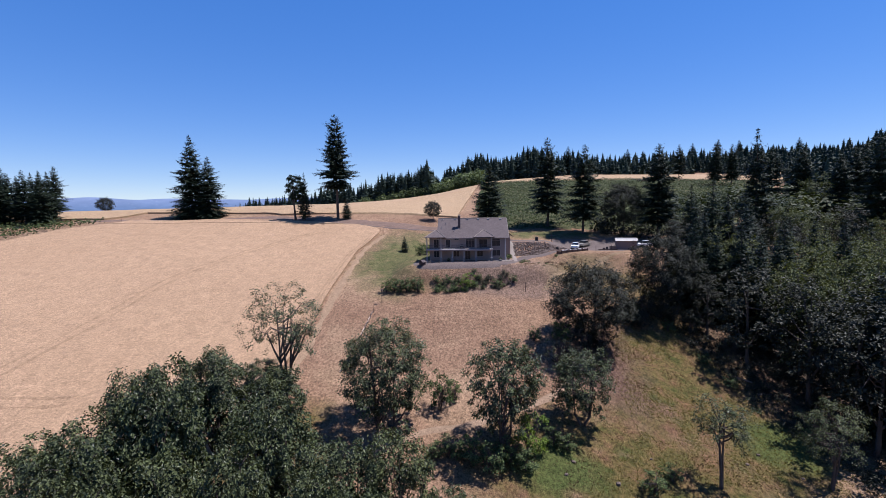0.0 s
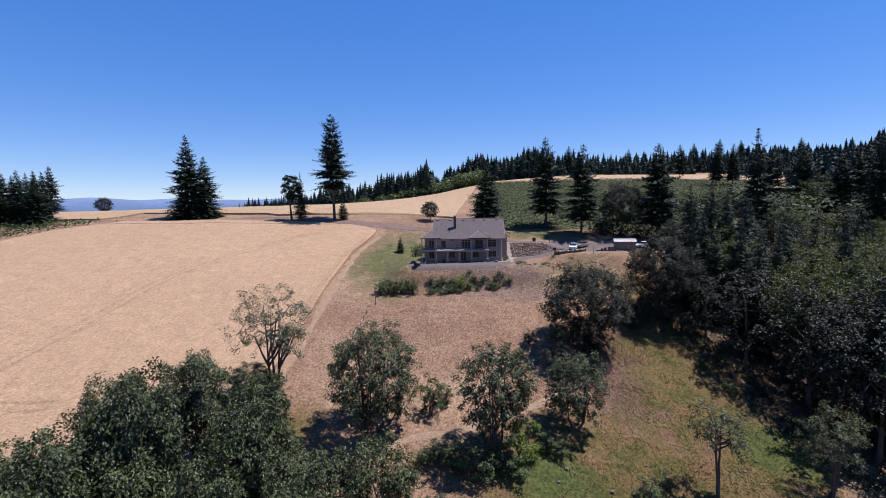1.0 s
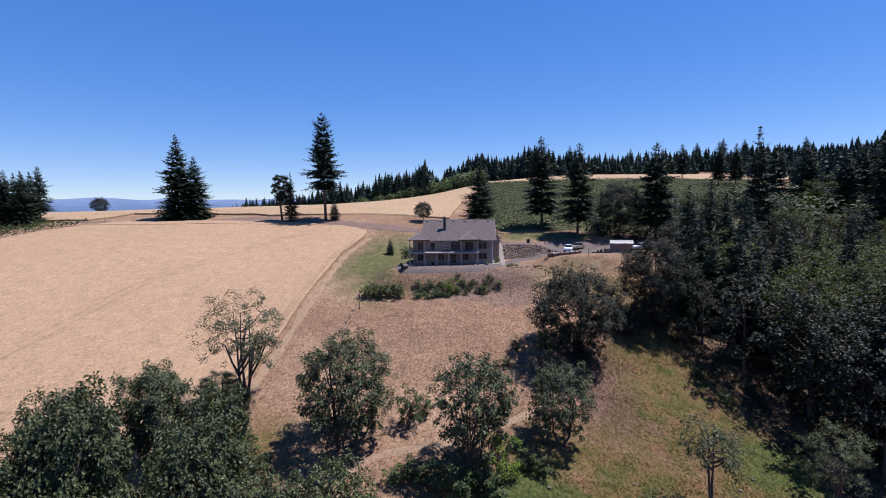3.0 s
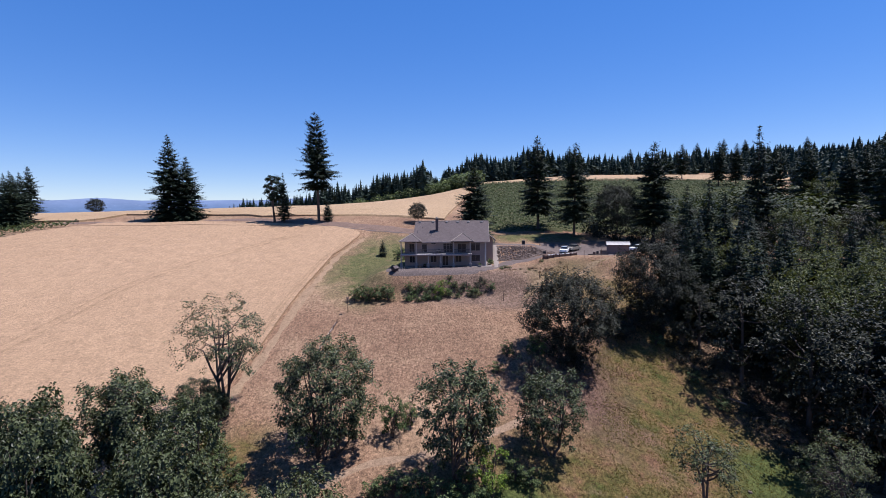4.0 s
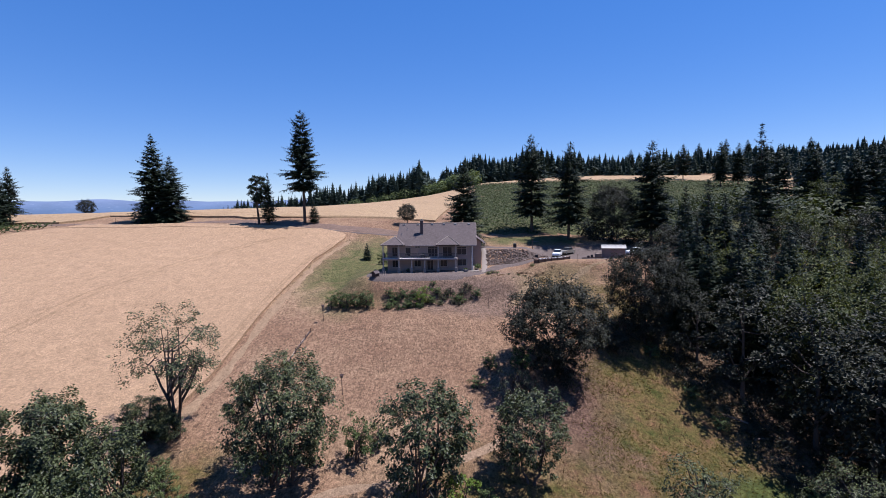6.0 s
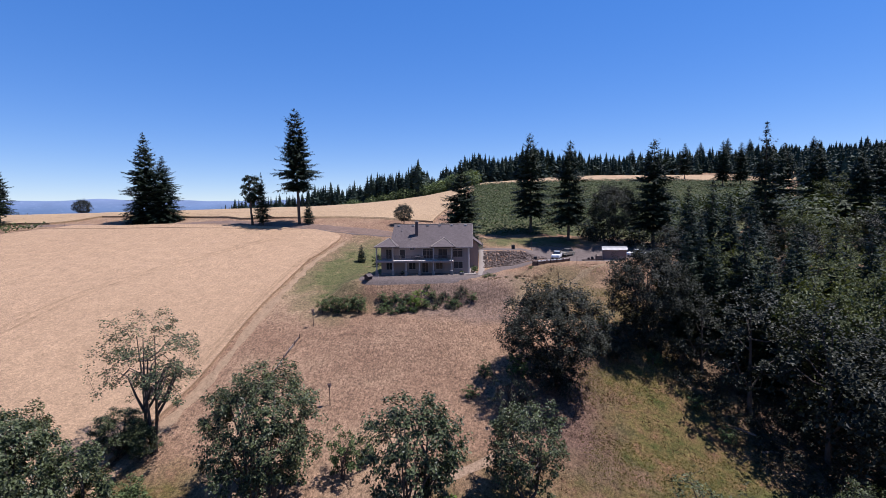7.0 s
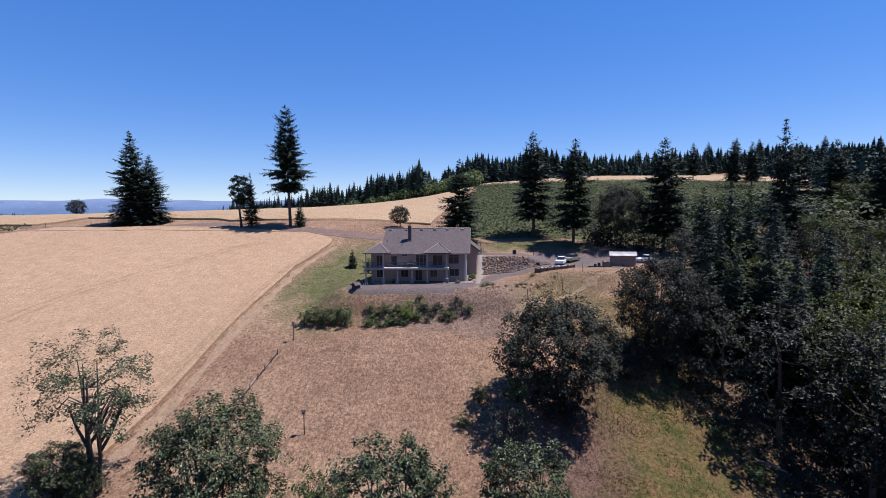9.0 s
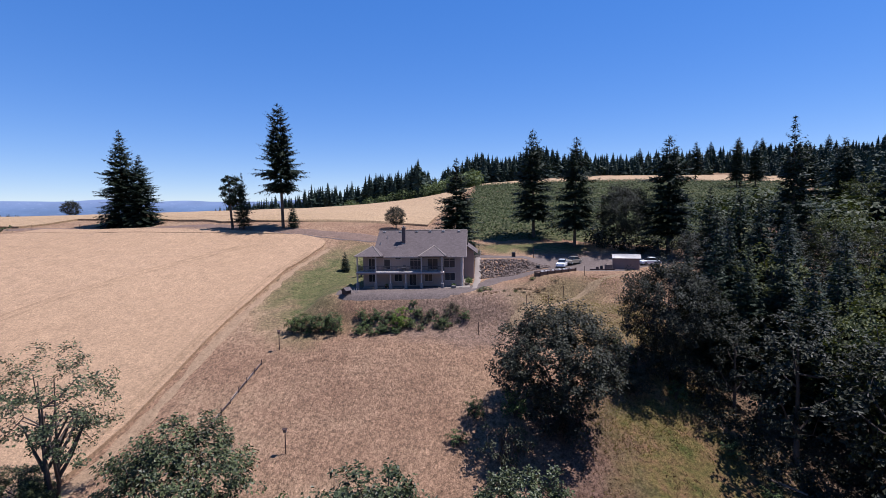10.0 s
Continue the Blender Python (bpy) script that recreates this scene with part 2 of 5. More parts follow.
PALE_WOOD = plain("pale_wood", (0.46, 0.37, 0.29), 0.9, 0, 5, 0.3)
METAL = plain("galvanised_roofing", (0.245, 0.234, 0.225), 0.55, 0.2, 2, 0.1, 0.5)
SHED_WALL = plain("shed_wall_steel", (0.22, 0.155, 0.135), 0.7, 0, 2, 0.2)
WHITE_CAR = plain("white_car_paint", (0.80, 0.80, 0.80), 0.25, 0, 1, 0.04, 0.5)
TAN_CAR = plain("tan_car_paint", (0.30, 0.265, 0.215), 0.3, 0.3, 1, 0.06, 0.5)
CAR_GLASS = plain("car_glass", (0.015, 0.017, 0.02), 0.08, 0, 1, 0.1, 0.7)
RUBBER = plain("tyre_rubber", (0.02, 0.02, 0.02), 0.9)
RIM = plain("wheel_rim", (0.4, 0.4, 0.4), 0.35, 0.7)
BLACK = plain("black_plastic", (0.02, 0.02, 0.022), 0.6)
DISTANCE = distance_mat()

# ---- the land ----
XS = (-200, -60, -20, 15, 40, 80, 200, 420)
YS = (20, 60, 80, 99, 135, 165, 230, 320, 480)
LAND = (
    (-22, -24, -27, -30, -31, -32, -22, -10),
    (-9, -12.5, -16, -18.7, -21.5, -24, -16, -8),
    (-4, -8.3, -11.8, -12.3, -16, -20, -12, -6),
    (0, -4.3, -6, -5.5, -8, -14, -7, -2),
    (5, 3.2, 1.6, 0.3, 0.3, -4, 0, 4),
    (8, 9.8, 9, 6.5, 6, 2.5, 5, 8),
    (11.8, 14, 14.5, 14, 14, 12, 12, 16),
    (9, 14, 20, 26, 27, 27.5, 25, 30),
    (-30, -10, 12, 34, 38, 42, 46, 62),
)


def station(v, st):
    v = min(max(v, st[0]), st[-1])
    i = 0
    while i < len(st) - 2 and v > st[i + 1]:
        i += 1
    return i, (v - st[i]) / (st[i + 1] - st[i])


def spline(vals, st, i, f):
    n, h = len(st), st[i + 1] - st[i]

    def slope(k):
        if k == 0:
            return (vals[1] - vals[0]) / (st[1] - st[0])
        if k == n - 1:
            return (vals[-1] - vals[-2]) / (st[-1] - st[-2])
        a, b = (vals[k] - vals[k - 1]) / (st[k] - st[k - 1]), (vals[k + 1] - vals[k]) / (st[k + 1] - st[k])
        wa, wb = st[k + 1] - st[k], st[k] - st[k - 1]
        return (a * wa + b * wb) / (wa + wb)

    a, b, m, p = vals[i], vals[i + 1], slope(i) * h, slope(i + 1) * h
    return a * (2 * f**3 - 3 * f * f + 1) + m * (f**3 - 2 * f * f + f) + b * (3 * f * f - 2 * f**3) + p * (f**3 - f * f)


def ease(a, b, v):
    v = min(max((v - a) / (b - a), 0), 1)
    return v * v * (3 - 2 * v)


def rock_foot(x):
    return 124.5 + (x - 15) * 0.85


def land(x, y):
    """The height of the ground."""
    i, f = station(x, XS)
    lo, hi = max(0, i - 1), min(len(XS), i + 3)
    j, g = station(y, YS)
    jl, jh = max(0, j - 1), min(len(YS), j + 3)
    z = spline([spline(row[lo:hi], XS[lo:hi], i - lo, f) for row in LAND[jl:jh]], YS[jl:jh], j - jl, g)
    # the level pad round the house, and the yard by the shed
    pad = ease(-16, -9, x) * (1 - ease(16, 30, x)) * ease(102.5, 107.5, y) * (1 - ease(129, 146, y))
    yard = ease(20, 28, x) * (1 - ease(52, 62, x)) * ease(117, 123, y) * (1 - ease(138, 150, y))
    z += (-0.15 - z) * pad
    z += (0.5 - z) * yard * (1 - pad)
    # the upper drive behind the rock bank
    up = ease(13, 14.5, x) * (1 - ease(24, 33, x))
    if up > 0 and y > rock_foot(x):
        rise = ease(0, 6.5 - 0.2 * (x - 15), y - rock_foot(x))
        z += up * rise * max(0, 2.75 - z) * (1 - ease(146, 156, y))
    # the shallow hollow under the two lone firs
    z -= 1.9 * math.exp(-(((x + 95) / 22) ** 2) - ((y - 173) / 9) ** 2)
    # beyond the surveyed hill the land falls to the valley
    far = math.hypot(max(0, abs(x - 60) - 360), max(0, y - 480))
    z -= min(far * 0.16, 190 + z) if far > 0 else 0
    # small unevenness
    z += 0.10 * noise.noise((x * 0.35, y * 0.35, 0)) + 0.25 * noise.noise((x * 0.07, y * 0.07, 3))
    return z


class Geo:
    """Gathers vertices and faces for one mesh."""

    def __init__(self):
        self.v, self.f = [], []

    def add(self, verts, faces):
        k = len(self.v)
        self.v += [tuple(p) for p in verts]
        self.f += [tuple(i + k for i in q) for q in faces]
        return self

    def box(self, lo, hi, m=None, cut=0.0):
        (a, b, c), (d, e, f) = lo, hi
        if cut:
            # chamfered box: three corner points at each corner
            pts, c3 = [], cut
            for x, sx in ((a, 1), (d, -1)):
                for y, sy in ((b, 1), (e, -1)):
                    for z, sz in ((c, 1), (f, -1)):
                        pts += [(x, y + sy * c3, z + sz * c3), (x + sx * c3, y, z + sz * c3), (x + sx * c3, y + sy * c3, z)]
            idx = lambda i, j, k, t: (i * 4 + j * 2 + k) * 3 + t
            fs = []
            for i in (0, 1):
                fs += [(idx(i, 0, 0, 0), idx(i, 0, 1, 0), idx(i, 1, 1, 0), idx(i, 1, 0, 0)), (idx(0, i, 0, 1), idx(0, i, 1, 1), idx(1, i, 1, 1), idx(1, i, 0, 1)), (idx(0, 0, i, 2), idx(0, 1, i, 2), idx(1, 1, i, 2), idx(1, 0, i, 2))]
                for j in (0, 1):
                    fs += [(idx(i, j, 0, 0), idx(i, j, 1, 0), idx(i, j, 1, 1), idx(i, j, 0, 1)), (idx(i, 0, j, 0), idx(i, 1, j, 0), idx(i, 1, j, 2), idx(i, 0, j, 2)), (idx(0, i, j, 1), idx(1, i, j, 1), idx(1, i, j, 2), idx(0, i, j, 2))]
                    for k in (0, 1):
                        fs.append((idx(i, j, k, 0), idx(i, j, k, 1), idx(i, j, k, 2)))
        else:
            pts = [(a, b, c), (d, b, c), (d, e, c), (a, e, c), (a, b, f), (d, b, f), (d, e, f), (a, e, f)]
            fs = [(0, 3, 2, 1), (4, 5, 6, 7), (0, 1, 5, 4), (1, 2, 6, 5), (2, 3, 7, 6), (3, 0, 4, 7)]
        return self.add([m @ Vector(p) for p in pts] if m else pts, fs)

    def tube(self, path, radii, n=7, cap=True):
        path = [Vector(p) for p in path]
        k = len(self.v)
        for i, p in enumerate(path):
            d = (path[min(i + 1, len(path) - 1)] - path[max(i - 1, 0)]).normalized()
            s = d.cross(Vector((0.31, 0.95, 0.1))).normalized()
            t = d.cross(s)
            for a in range(n):
                w = a * math.tau / n
                self.v.append(tuple(p + radii[i] * (math.cos(w) * s + math.sin(w) * t)))
        for i in range(len(path) - 1):
            for a in range(n):
                b = (a + 1) % n
                self.f.append((k + i * n + a, k + i * n + b, k + i * n + n + b, k + i * n + n + a))
        if cap:
            self.f.append(tuple(range(k + n - 1, k - 1, -1)))
            e = k + (len(path) - 1) * n
            self.f.append(tuple(range(e, e + n)))
        return self

    def mesh(self, name, material, smooth=False):
        me = bpy.data.meshes.new(name)
        me.from_pydata(self.v, [], self.f)
        if name not in ("crown", "needles") and len(self.f) < 20000:
            bm = bmesh.new()
            bm.from_mesh(me)
            bmesh.ops.recalc_face_normals(bm, faces=bm.faces)
            bm.to_mesh(me)
            bm.free()
        me.materials.append(material)
        if smooth:
            me.shade_smooth()
        return me


def piece(name, geo, material, parent=None, label="", smooth=False):
    ob = new(name, geo.mesh(name, material, smooth))
    if parent:
        ob.parent = parent
    return tagged(ob, label) if label else ob


def sheet(name, xs_of, ys, cols, lift, material, label, category="ground", skirt=0.0, shade=True):
    """A sheet on the land: for each y, cols columns between the two x that xs_of gives."""
    g = Geo()
    for y in ys:
        a, b = xs_of(y)
        for i in range(cols + 1):
            x = a + (b - a) * i / cols
            low = 0.0 if skirt or 0 < i < cols and y not in (ys[0], ys[-1]) else lift + 0.05
            g.v.append((x, y, land(x, y) + lift - low))
    w, h = cols + 1, len(ys)
    g.f = [(j * w + i, j * w + i + 1, (j + 1) * w + i + 1, (j + 1) * w + i) for j in range(h - 1) for i in range(cols)]
    if skirt:
        rim = [i for i in range(w)] + [j * w + cols for j in range(1, h)] + [(h - 1) * w + i for i in range(cols - 1, -1, -1)] + [j * w for j in range(h - 2, 0, -1)]
        k = len(g.v)
        g.v += [(g.v[i][0], g.v[i][1], g.v[i][2] - skirt) for i in rim]
        n = len(rim)
        g.f += [(rim[i], k + i, k + (i + 1) % n, rim[(i + 1) % n]) for i in range(n)]
    ob = new(name, g.mesh("crown" if len(g.f) > 20000 else name, material, shade and not skirt))
    return tagged(ob, label, category, kind="structure")


def stops(a, b, step):
    n = max(1, round((b - a) / step))
    return [a + (b - a) * i / n for i in range(n + 1)]


def between(v, table):
    """Straight interpolation in rows of (key, value)."""
    if v <= table[0][0]:
        return table[0][1]
    for (a, p), (b, q) in zip(table, table[1:]):
        if v <= b:
            return p + (q - p) * (v - a) / (b - a)
    return table[-1][1]


def ribbon(name, line, width, lift, material, label, category="track", step=1.0, rough=0.25):
    """A strip of ground along a smooth line of (x, y)."""
    pts = []
    for i in range(len(line) - 1):
        p0, p1, p2, p3 = (Vector(line[min(max(k, 0), len(line) - 1)]) for k in (i - 1, i, i + 1, i + 2))
        n = max(2, int((p2 - p1).length / step))
        for k in range(n):
            t = k / n
            pts.append(0.5 * (2 * p1 + (p2 - p0) * t + (2 * p0 - 5 * p1 + 4 * p2 - p3) * t * t + (3 * p1 - p0 - 3 * p2 + p3) * t**3))
    pts.append(Vector(line[-1]))
    g, cols = Geo(), (1 if width < 0.6 else max(4, round(width / 0.7)))
    for i, p in enumerate(pts):
        d = (pts[min(i + 1, len(pts) - 1)] - pts[max(i - 1, 0)]).normalized()
        s = Vector((d.y, -d.x))
        w = width * (1 + rough * noise.noise((p.x * 0.35, p.y * 0.35, 7)))
        for k in range(cols + 1):
            q = p + s * w * (k / cols - 0.5)
            g.v.append((q.x, q.y, land(q.x, q.y) + (lift if 0 < k < cols or lift > 0.2 else -0.03)))
    c = cols + 1
    g.f = [(j * c + i, j * c + i + 1, j * c + c + i + 1, j * c + c + i) for j in range(len(pts) - 1) for i in range(cols)]
    return tagged(new(name, g.mesh(name, material, True)), label, category, kind="structure")


def ground_sheet():
    def axis(lo, hi, fine_lo, fine_hi, fine):
        out, v, s = [], fine_lo, fine
        while v > lo:
            out.append(v)
            v -= s
            s *= 1.09
        out = [lo] + out[::-1]
        v, s = fine_lo + fine, fine
        while v < hi:
            out.append(v)
            v += s
            if v > fine_hi:
                s *= 1.09
        return out + [hi]

    xs, ys = axis(-4800, 4800, -75, 75, 0.9), axis(-1500, 4800, 42, 160, 0.9)
    g = Geo()
    g.v = [(x, y, land(x, y)) for y in ys for x in xs]
    w = len(xs)
    g.f = [(j * w + i, j * w + i + 1, j * w + w + i + 1, j * w + w + i) for j in range(len(ys) - 1) for i in range(w - 1)]
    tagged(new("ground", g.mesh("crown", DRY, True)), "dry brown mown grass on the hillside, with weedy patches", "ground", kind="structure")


ground_sheet()

# fields, lawn, drives
WHEAT_EDGE = ((40, -28.2), (80, -26.0), (110, -26.2), (131, -26.4), (140, -24.6), (147, -23.2), (150, -23.6), (152.5, -26.5), (154.5, -32))
WHEAT_LEFT = ((40, -190), (132, -128.6), (147, -123.5), (154, -116))
sheet("wheat_field", lambda y: (between(y, WHEAT_LEFT), between(y, WHEAT_EDGE)), stops(40, 154.5, 0.9), 120, 0.5, WHEAT, "ripe golden wheat standing on the hillside", "field", skirt=0.55)
sheet("wheat_field", lambda y: (between(y, ((154.9, -114), (160, -110))), between(y, ((154.9, -36), (157, -44), (160.5, -75)))), stops(154.9, 160.5, 0.9), 60, 0.5, WHEAT, "ripe golden wheat along the top of the field", "field", skirt=0.55)
RISE_EDGE = ((167.5, -96), (169, -60), (171, -48), (172, 0.2), (231, 3.5), (303, 10), (330, 12))
sheet("wheat_field", lambda y: (-260, between(y, ((167.5, -124), (184, -119)))), stops(167.5, 184, 1.5), 50, 0.6, WHEAT_FAR, "ripe wheat beyond the lone firs", "field", skirt=0.65)
sheet("wheat_field", lambda y: (between(y, ((169, -61), (175, -70), (181, -88), (184, -118.9))), between(y, RISE_EDGE)), stops(169, 184, 1.5), 50, 0.6, WHEAT_FAR, "ripe wheat along the mown band", "field", skirt=0.65)
sheet("wheat_field", lambda y: (-260, between(y, RISE_EDGE)), stops(184.1, 330, 2.5), 110, 0.6, WHEAT_FAR, "ripe wheat on the rise behind the house", "field", skirt=0.65)
sheet("wheat_field", lambda y: (between(y, ((331, 12), (336, 12))), between(y, ((331, 60), (337, 212), (360, 235), (400, 262)))), stops(331, 400, 3), 50, 0.5, WHEAT_FAR, "pale ripe wheat beyond the vineyard", "field", skirt=0.5)
sheet("lawn", lambda y: (between(y, ((106, -18), (120, -23), (140, -22))), between(y, ((106, -10), (112, -8.5), (130, -8), (147, -8)))), stops(106, 147, 1.0), 14, 0.05, LAWN, "half-dry green lawn beside the house", "lawn")
sheet("gravel_drive", lambda y: (between(y, ((105.7, -6), (106.4, -8.2), (108, -9.2), (111, -10), (113, -9))), between(y, ((105.7, 8), (106.8, 11.5), (108.5, 13.5), (111, 15), (114.6, 16)))), stops(105.7, 114.6, 0.7), 24, 0.06, GRAVEL, "grey gravel apron in front of the house", "drive")
ribbon("gravel_drive", ((14, 113), (16.5, 119), (19, 125), (24, 129.6), (30, 133.8), (37, 137)), 3.4, 0.07, GRAVEL, "grey gravel drive winding below the rock bank", "drive")
sheet("gravel_yard", lambda y: (between(y, ((131, 31), (140, 29), (147, 27))), between(y, ((131, 44), (140, 54), (147, 58)))), stops(131, 147, 1.2), 22, 0.065, GRAVEL, "trodden gravel yard by the cars", "drive")
ribbon("upper_drive", ((12, 143), (18, 140.5), (24, 140), (30, 141), (36, 142)), 6.5, 0.08, GRAVEL, "pale gravel drive to the garage", "drive")
ribbon("farm_track", ((-130, 163.5), (-96, 166.5), (-70, 166), (-46, 161.5), (-20, 156.5), (-6, 154), (6, 152), (20, 150), (40, 147), (58, 149), (80, 156)), 5.5, 0.05, BARE, "bare earth farm track along the fields")
ribbon("farm_track", ((-70, 161.5), (-46, 158.4), (-20, 153.2), (-4, 152.5)), 0.9, 0.10, GRAVEL, "paler wheel rut of the farm track", rough=0.8)
ribbon("mown_strip", ((-26.2, 52), (-24.7, 80), (-24.9, 110), (-24.8, 132), (-21.4, 146)), 2.0, 0.04, crop("straw_strip", (0.240, 0.158, 0.095), (0.303, 0.206, 0.126)), "pale straw strip at the wheat's edge", rough=0.9)
ribbon("field_path", ((-9, 57), (-3, 61.4), (3, 63.4), (9, 66.5), (15, 70.2), (19, 75)), 1.3, 0.04, crop("path_dust", (0.240, 0.161, 0.104), (0.296, 0.206, 0.136)), "pale dusty path across the slope", rough=0.7)
for off in (0.0, 1.9):
    ribbon("wheel_track", ((-68 + off, 52), (-65 + off, 68), (-63 + off, 105), (-58.5 + off, 118), (-53 + off, 130), (-42 + off, 146)), 0.5, 0.53, TRAMPLED, "darker tractor wheel line through the wheat", rough=1.1)
    ribbon("wheel_track", ((-66, 60.5 - off), (-59, 60.2 - off), (-52, 61.3 - off), (-50, 62.2 - off)), 0.5, 0.53, TRAMPLED, "darker tractor wheel line through the wheat", rough=1.1)
    ribbon("wheel_track", ((-28.2 + off * 0.4, 62), (-27.8 + off * 0.4, 100), (-28.0 + off * 0.4, 125), (-25.5 + off * 0.4, 142)), 0.4, 0.53, TRAMPLED, "worn line beside the wheat's edge", rough=1.1)
sheet("vineyard_ground", lambda y: (between(y, ((158, 12), (200, 6), (303, 12.5), (332, 14))), between(y, ((158, 84), (250, 150), (336, 215)))), stops(158, 334, 4), 40, 0.08, VINE_SOIL, "grassy ground under the vine rows", "vineyard")

ribbon("field_path", ((19, 102), (24, 108), (30, 115), (36, 120), (42, 124)), 1.3, 0.05, crop("slope_straw", (0.196, 0.136, 0.079), (0.253, 0.180, 0.107)), "pale worn strip across the weedy slope", rough=0.9)
sheet("verge", lambda y: (12, between(y, ((147, 44), (158, 66)))), stops(146, 158, 1.5), 30, 0.08, DRY, "green-tan grass verge below the vineyard", "verge")


def valley():
    """Blue hills far across the valley, with the haze put into their glowing colour."""
    g, n = Geo(), 160
    for i in range(n + 1):
        a = radians(60 + 100 * i / n)
        top = 105 + 26 * noise.noise((i * 0.05, 0, 0)) + 14 * noise.noise((i * 0.17, 5, 0)) + 18 * ease(0, n, n - i)
        for k, z in enumerate((-260, -60, 20, top)):
            r = 4300 + 120 * k
            g.v.append((r * math.cos(a), r * math.sin(a), z))
    g.f = [(i * 4 + k, (i + 1) * 4 + k, (i + 1) * 4 + k + 1, i * 4 + k + 1) for i in range(n) for k in range(3)]
    tagged(new("backdrop", g.mesh("backdrop", DISTANCE, True)), "hills and towns across the valley, blue haze put into their glow", "hills", kind="structure")


valley()

# ---- trees ----
def kite(g, p, d, side, length, width):
    """A small leaf-shaped face from p along d."""
    k = len(g.v)
    q = p + d * length * 0.25
    g.v += [tuple(q + side * width * 1.3), tuple(p + d * length), tuple(q - side * width * 1.3)]
    g.f.append((k, k + 1, k + 2))


def leaf_face(g, p, d, side, length, width):
    """A leaf of two faces folded along its midrib."""
    k = len(g.v)
    q = p + d * length * 0.42 + d.cross(side) * width * 0.45
    g.v += [tuple(p), tuple(q + side * width), tuple(p + d * length), tuple(q - side * width)]
    g.f += [(k, k + 1, k + 2), (k, k + 2, k + 3)]


def conifer(rng, h, r, bare=0.06, whorl=7, ragged=0.25, size=1.0, droop=0.25, dead=0.0, taper=0.95, gap=0.85, step=0.42):
    """Trunk and layered boughs of a fir; each bough is a flat pointed spray of twigs that sags and lifts at its tip."""
    tr, cr = Geo(), Geo()
    lean = Vector((rng.uniform(-0.02, 0.02), rng.uniform(-0.02, 0.02), 1))
    tr.tube([lean * (h * t) for t in (-0.04, 0.02, 0.3, 0.6, 1.0)], [h * 0.019, h * 0.014, h * 0.011, h * 0.006, 0.02], 8)
    levels = int(h * (1 - bare) / gap)
    for k in range(levels):
        t = (k + rng.uniform(0, 0.6)) / levels
        z = h * (bare + (1 - bare) * t)
        reach = r * (1 - t) ** taper * (0.5 + 0.5 * min(1, t * 6 + 0.25)) * rng.uniform(1 - ragged, 1 + ragged * 0.3) + 0.15
        turn = rng.uniform(0, math.tau)
        n = max(4, round(whorl * (1 - 0.45 * t)))
        for b in range(n):
            if dead and rng.random() < dead:
                continue
            a = turn + (b + rng.uniform(-0.35, 0.35)) * math.tau / n
            L = reach * (1 + rng.uniform(-ragged, ragged * 0.5))
            out = Vector((math.cos(a), math.sin(a), 0))
            side = Vector((-out.y, out.x, 0))
            rise = 0.8 * t - droop + rng.uniform(-0.1, 0.1)
            p0 = lean * (z + rng.uniform(-0.5, 0.5) * gap)
            if L > 1.5 and b % 3 == 0:
                tr.tube([p0, p0 + out * L * 0.5 + Vector((0, 0, L * 0.5 * rise)), p0 + out * L * 0.85 + Vector((0, 0, L * (rise * 0.85 - 0.08)))], [0.05, 0.03, 0.01], 3, False)
            m = max(2, int(L / (step * size)))
            for i in range(m):
                f = 0.15 + 0.85 * (i + rng.random() * 0.7) / m
                p = p0 + out * (L * f) + Vector((0, 0, L * f * rise - 0.2 * L * f * f * (0.7 - t) + 0.35 * L * max(0, f - 0.7) ** 1.5))
                ln = size * (0.35 + 0.75 * min(1.0, 1.6 * (1.05 - f))) * rng.uniform(0.75, 1.2) * (0.45 + 0.55 * min(1, 2.2 * (1 - t)))
                for sd in (-1, 1):
                    d = (out * rng.uniform(0.45, 0.9) + side * sd * rng.uniform(0.5, 1.0) + Vector((0, 0, rng.uniform(-0.5, 0.12)))).normalized()
                    w = d.cross(Vector((rng.uniform(-0.4, 0.4), rng.uniform(-0.4, 0.4), 1))).normalized()
                    kite(cr, p, d, w, ln, 0.17 * ln)
                d = (out * rng.uniform(0.2, 0.9) + side * rng.uniform(-0.5, 0.5) + Vector((0, 0, rng.uniform(-0.9, -0.3)))).normalized()
                kite(cr, p, d, (side + out * rng.uniform(-0.6, 0.6)).normalized(), ln * 0.9, 0.2 * ln)
    for _ in range(4):
        kite(cr, lean * h * 0.97, Vector((rng.uniform(-0.3, 0.3), rng.uniform(-0.3, 0.3), 1)).normalized(), Vector((1, 0, 0)), h * 0.04, 0.08)
    return tr, cr


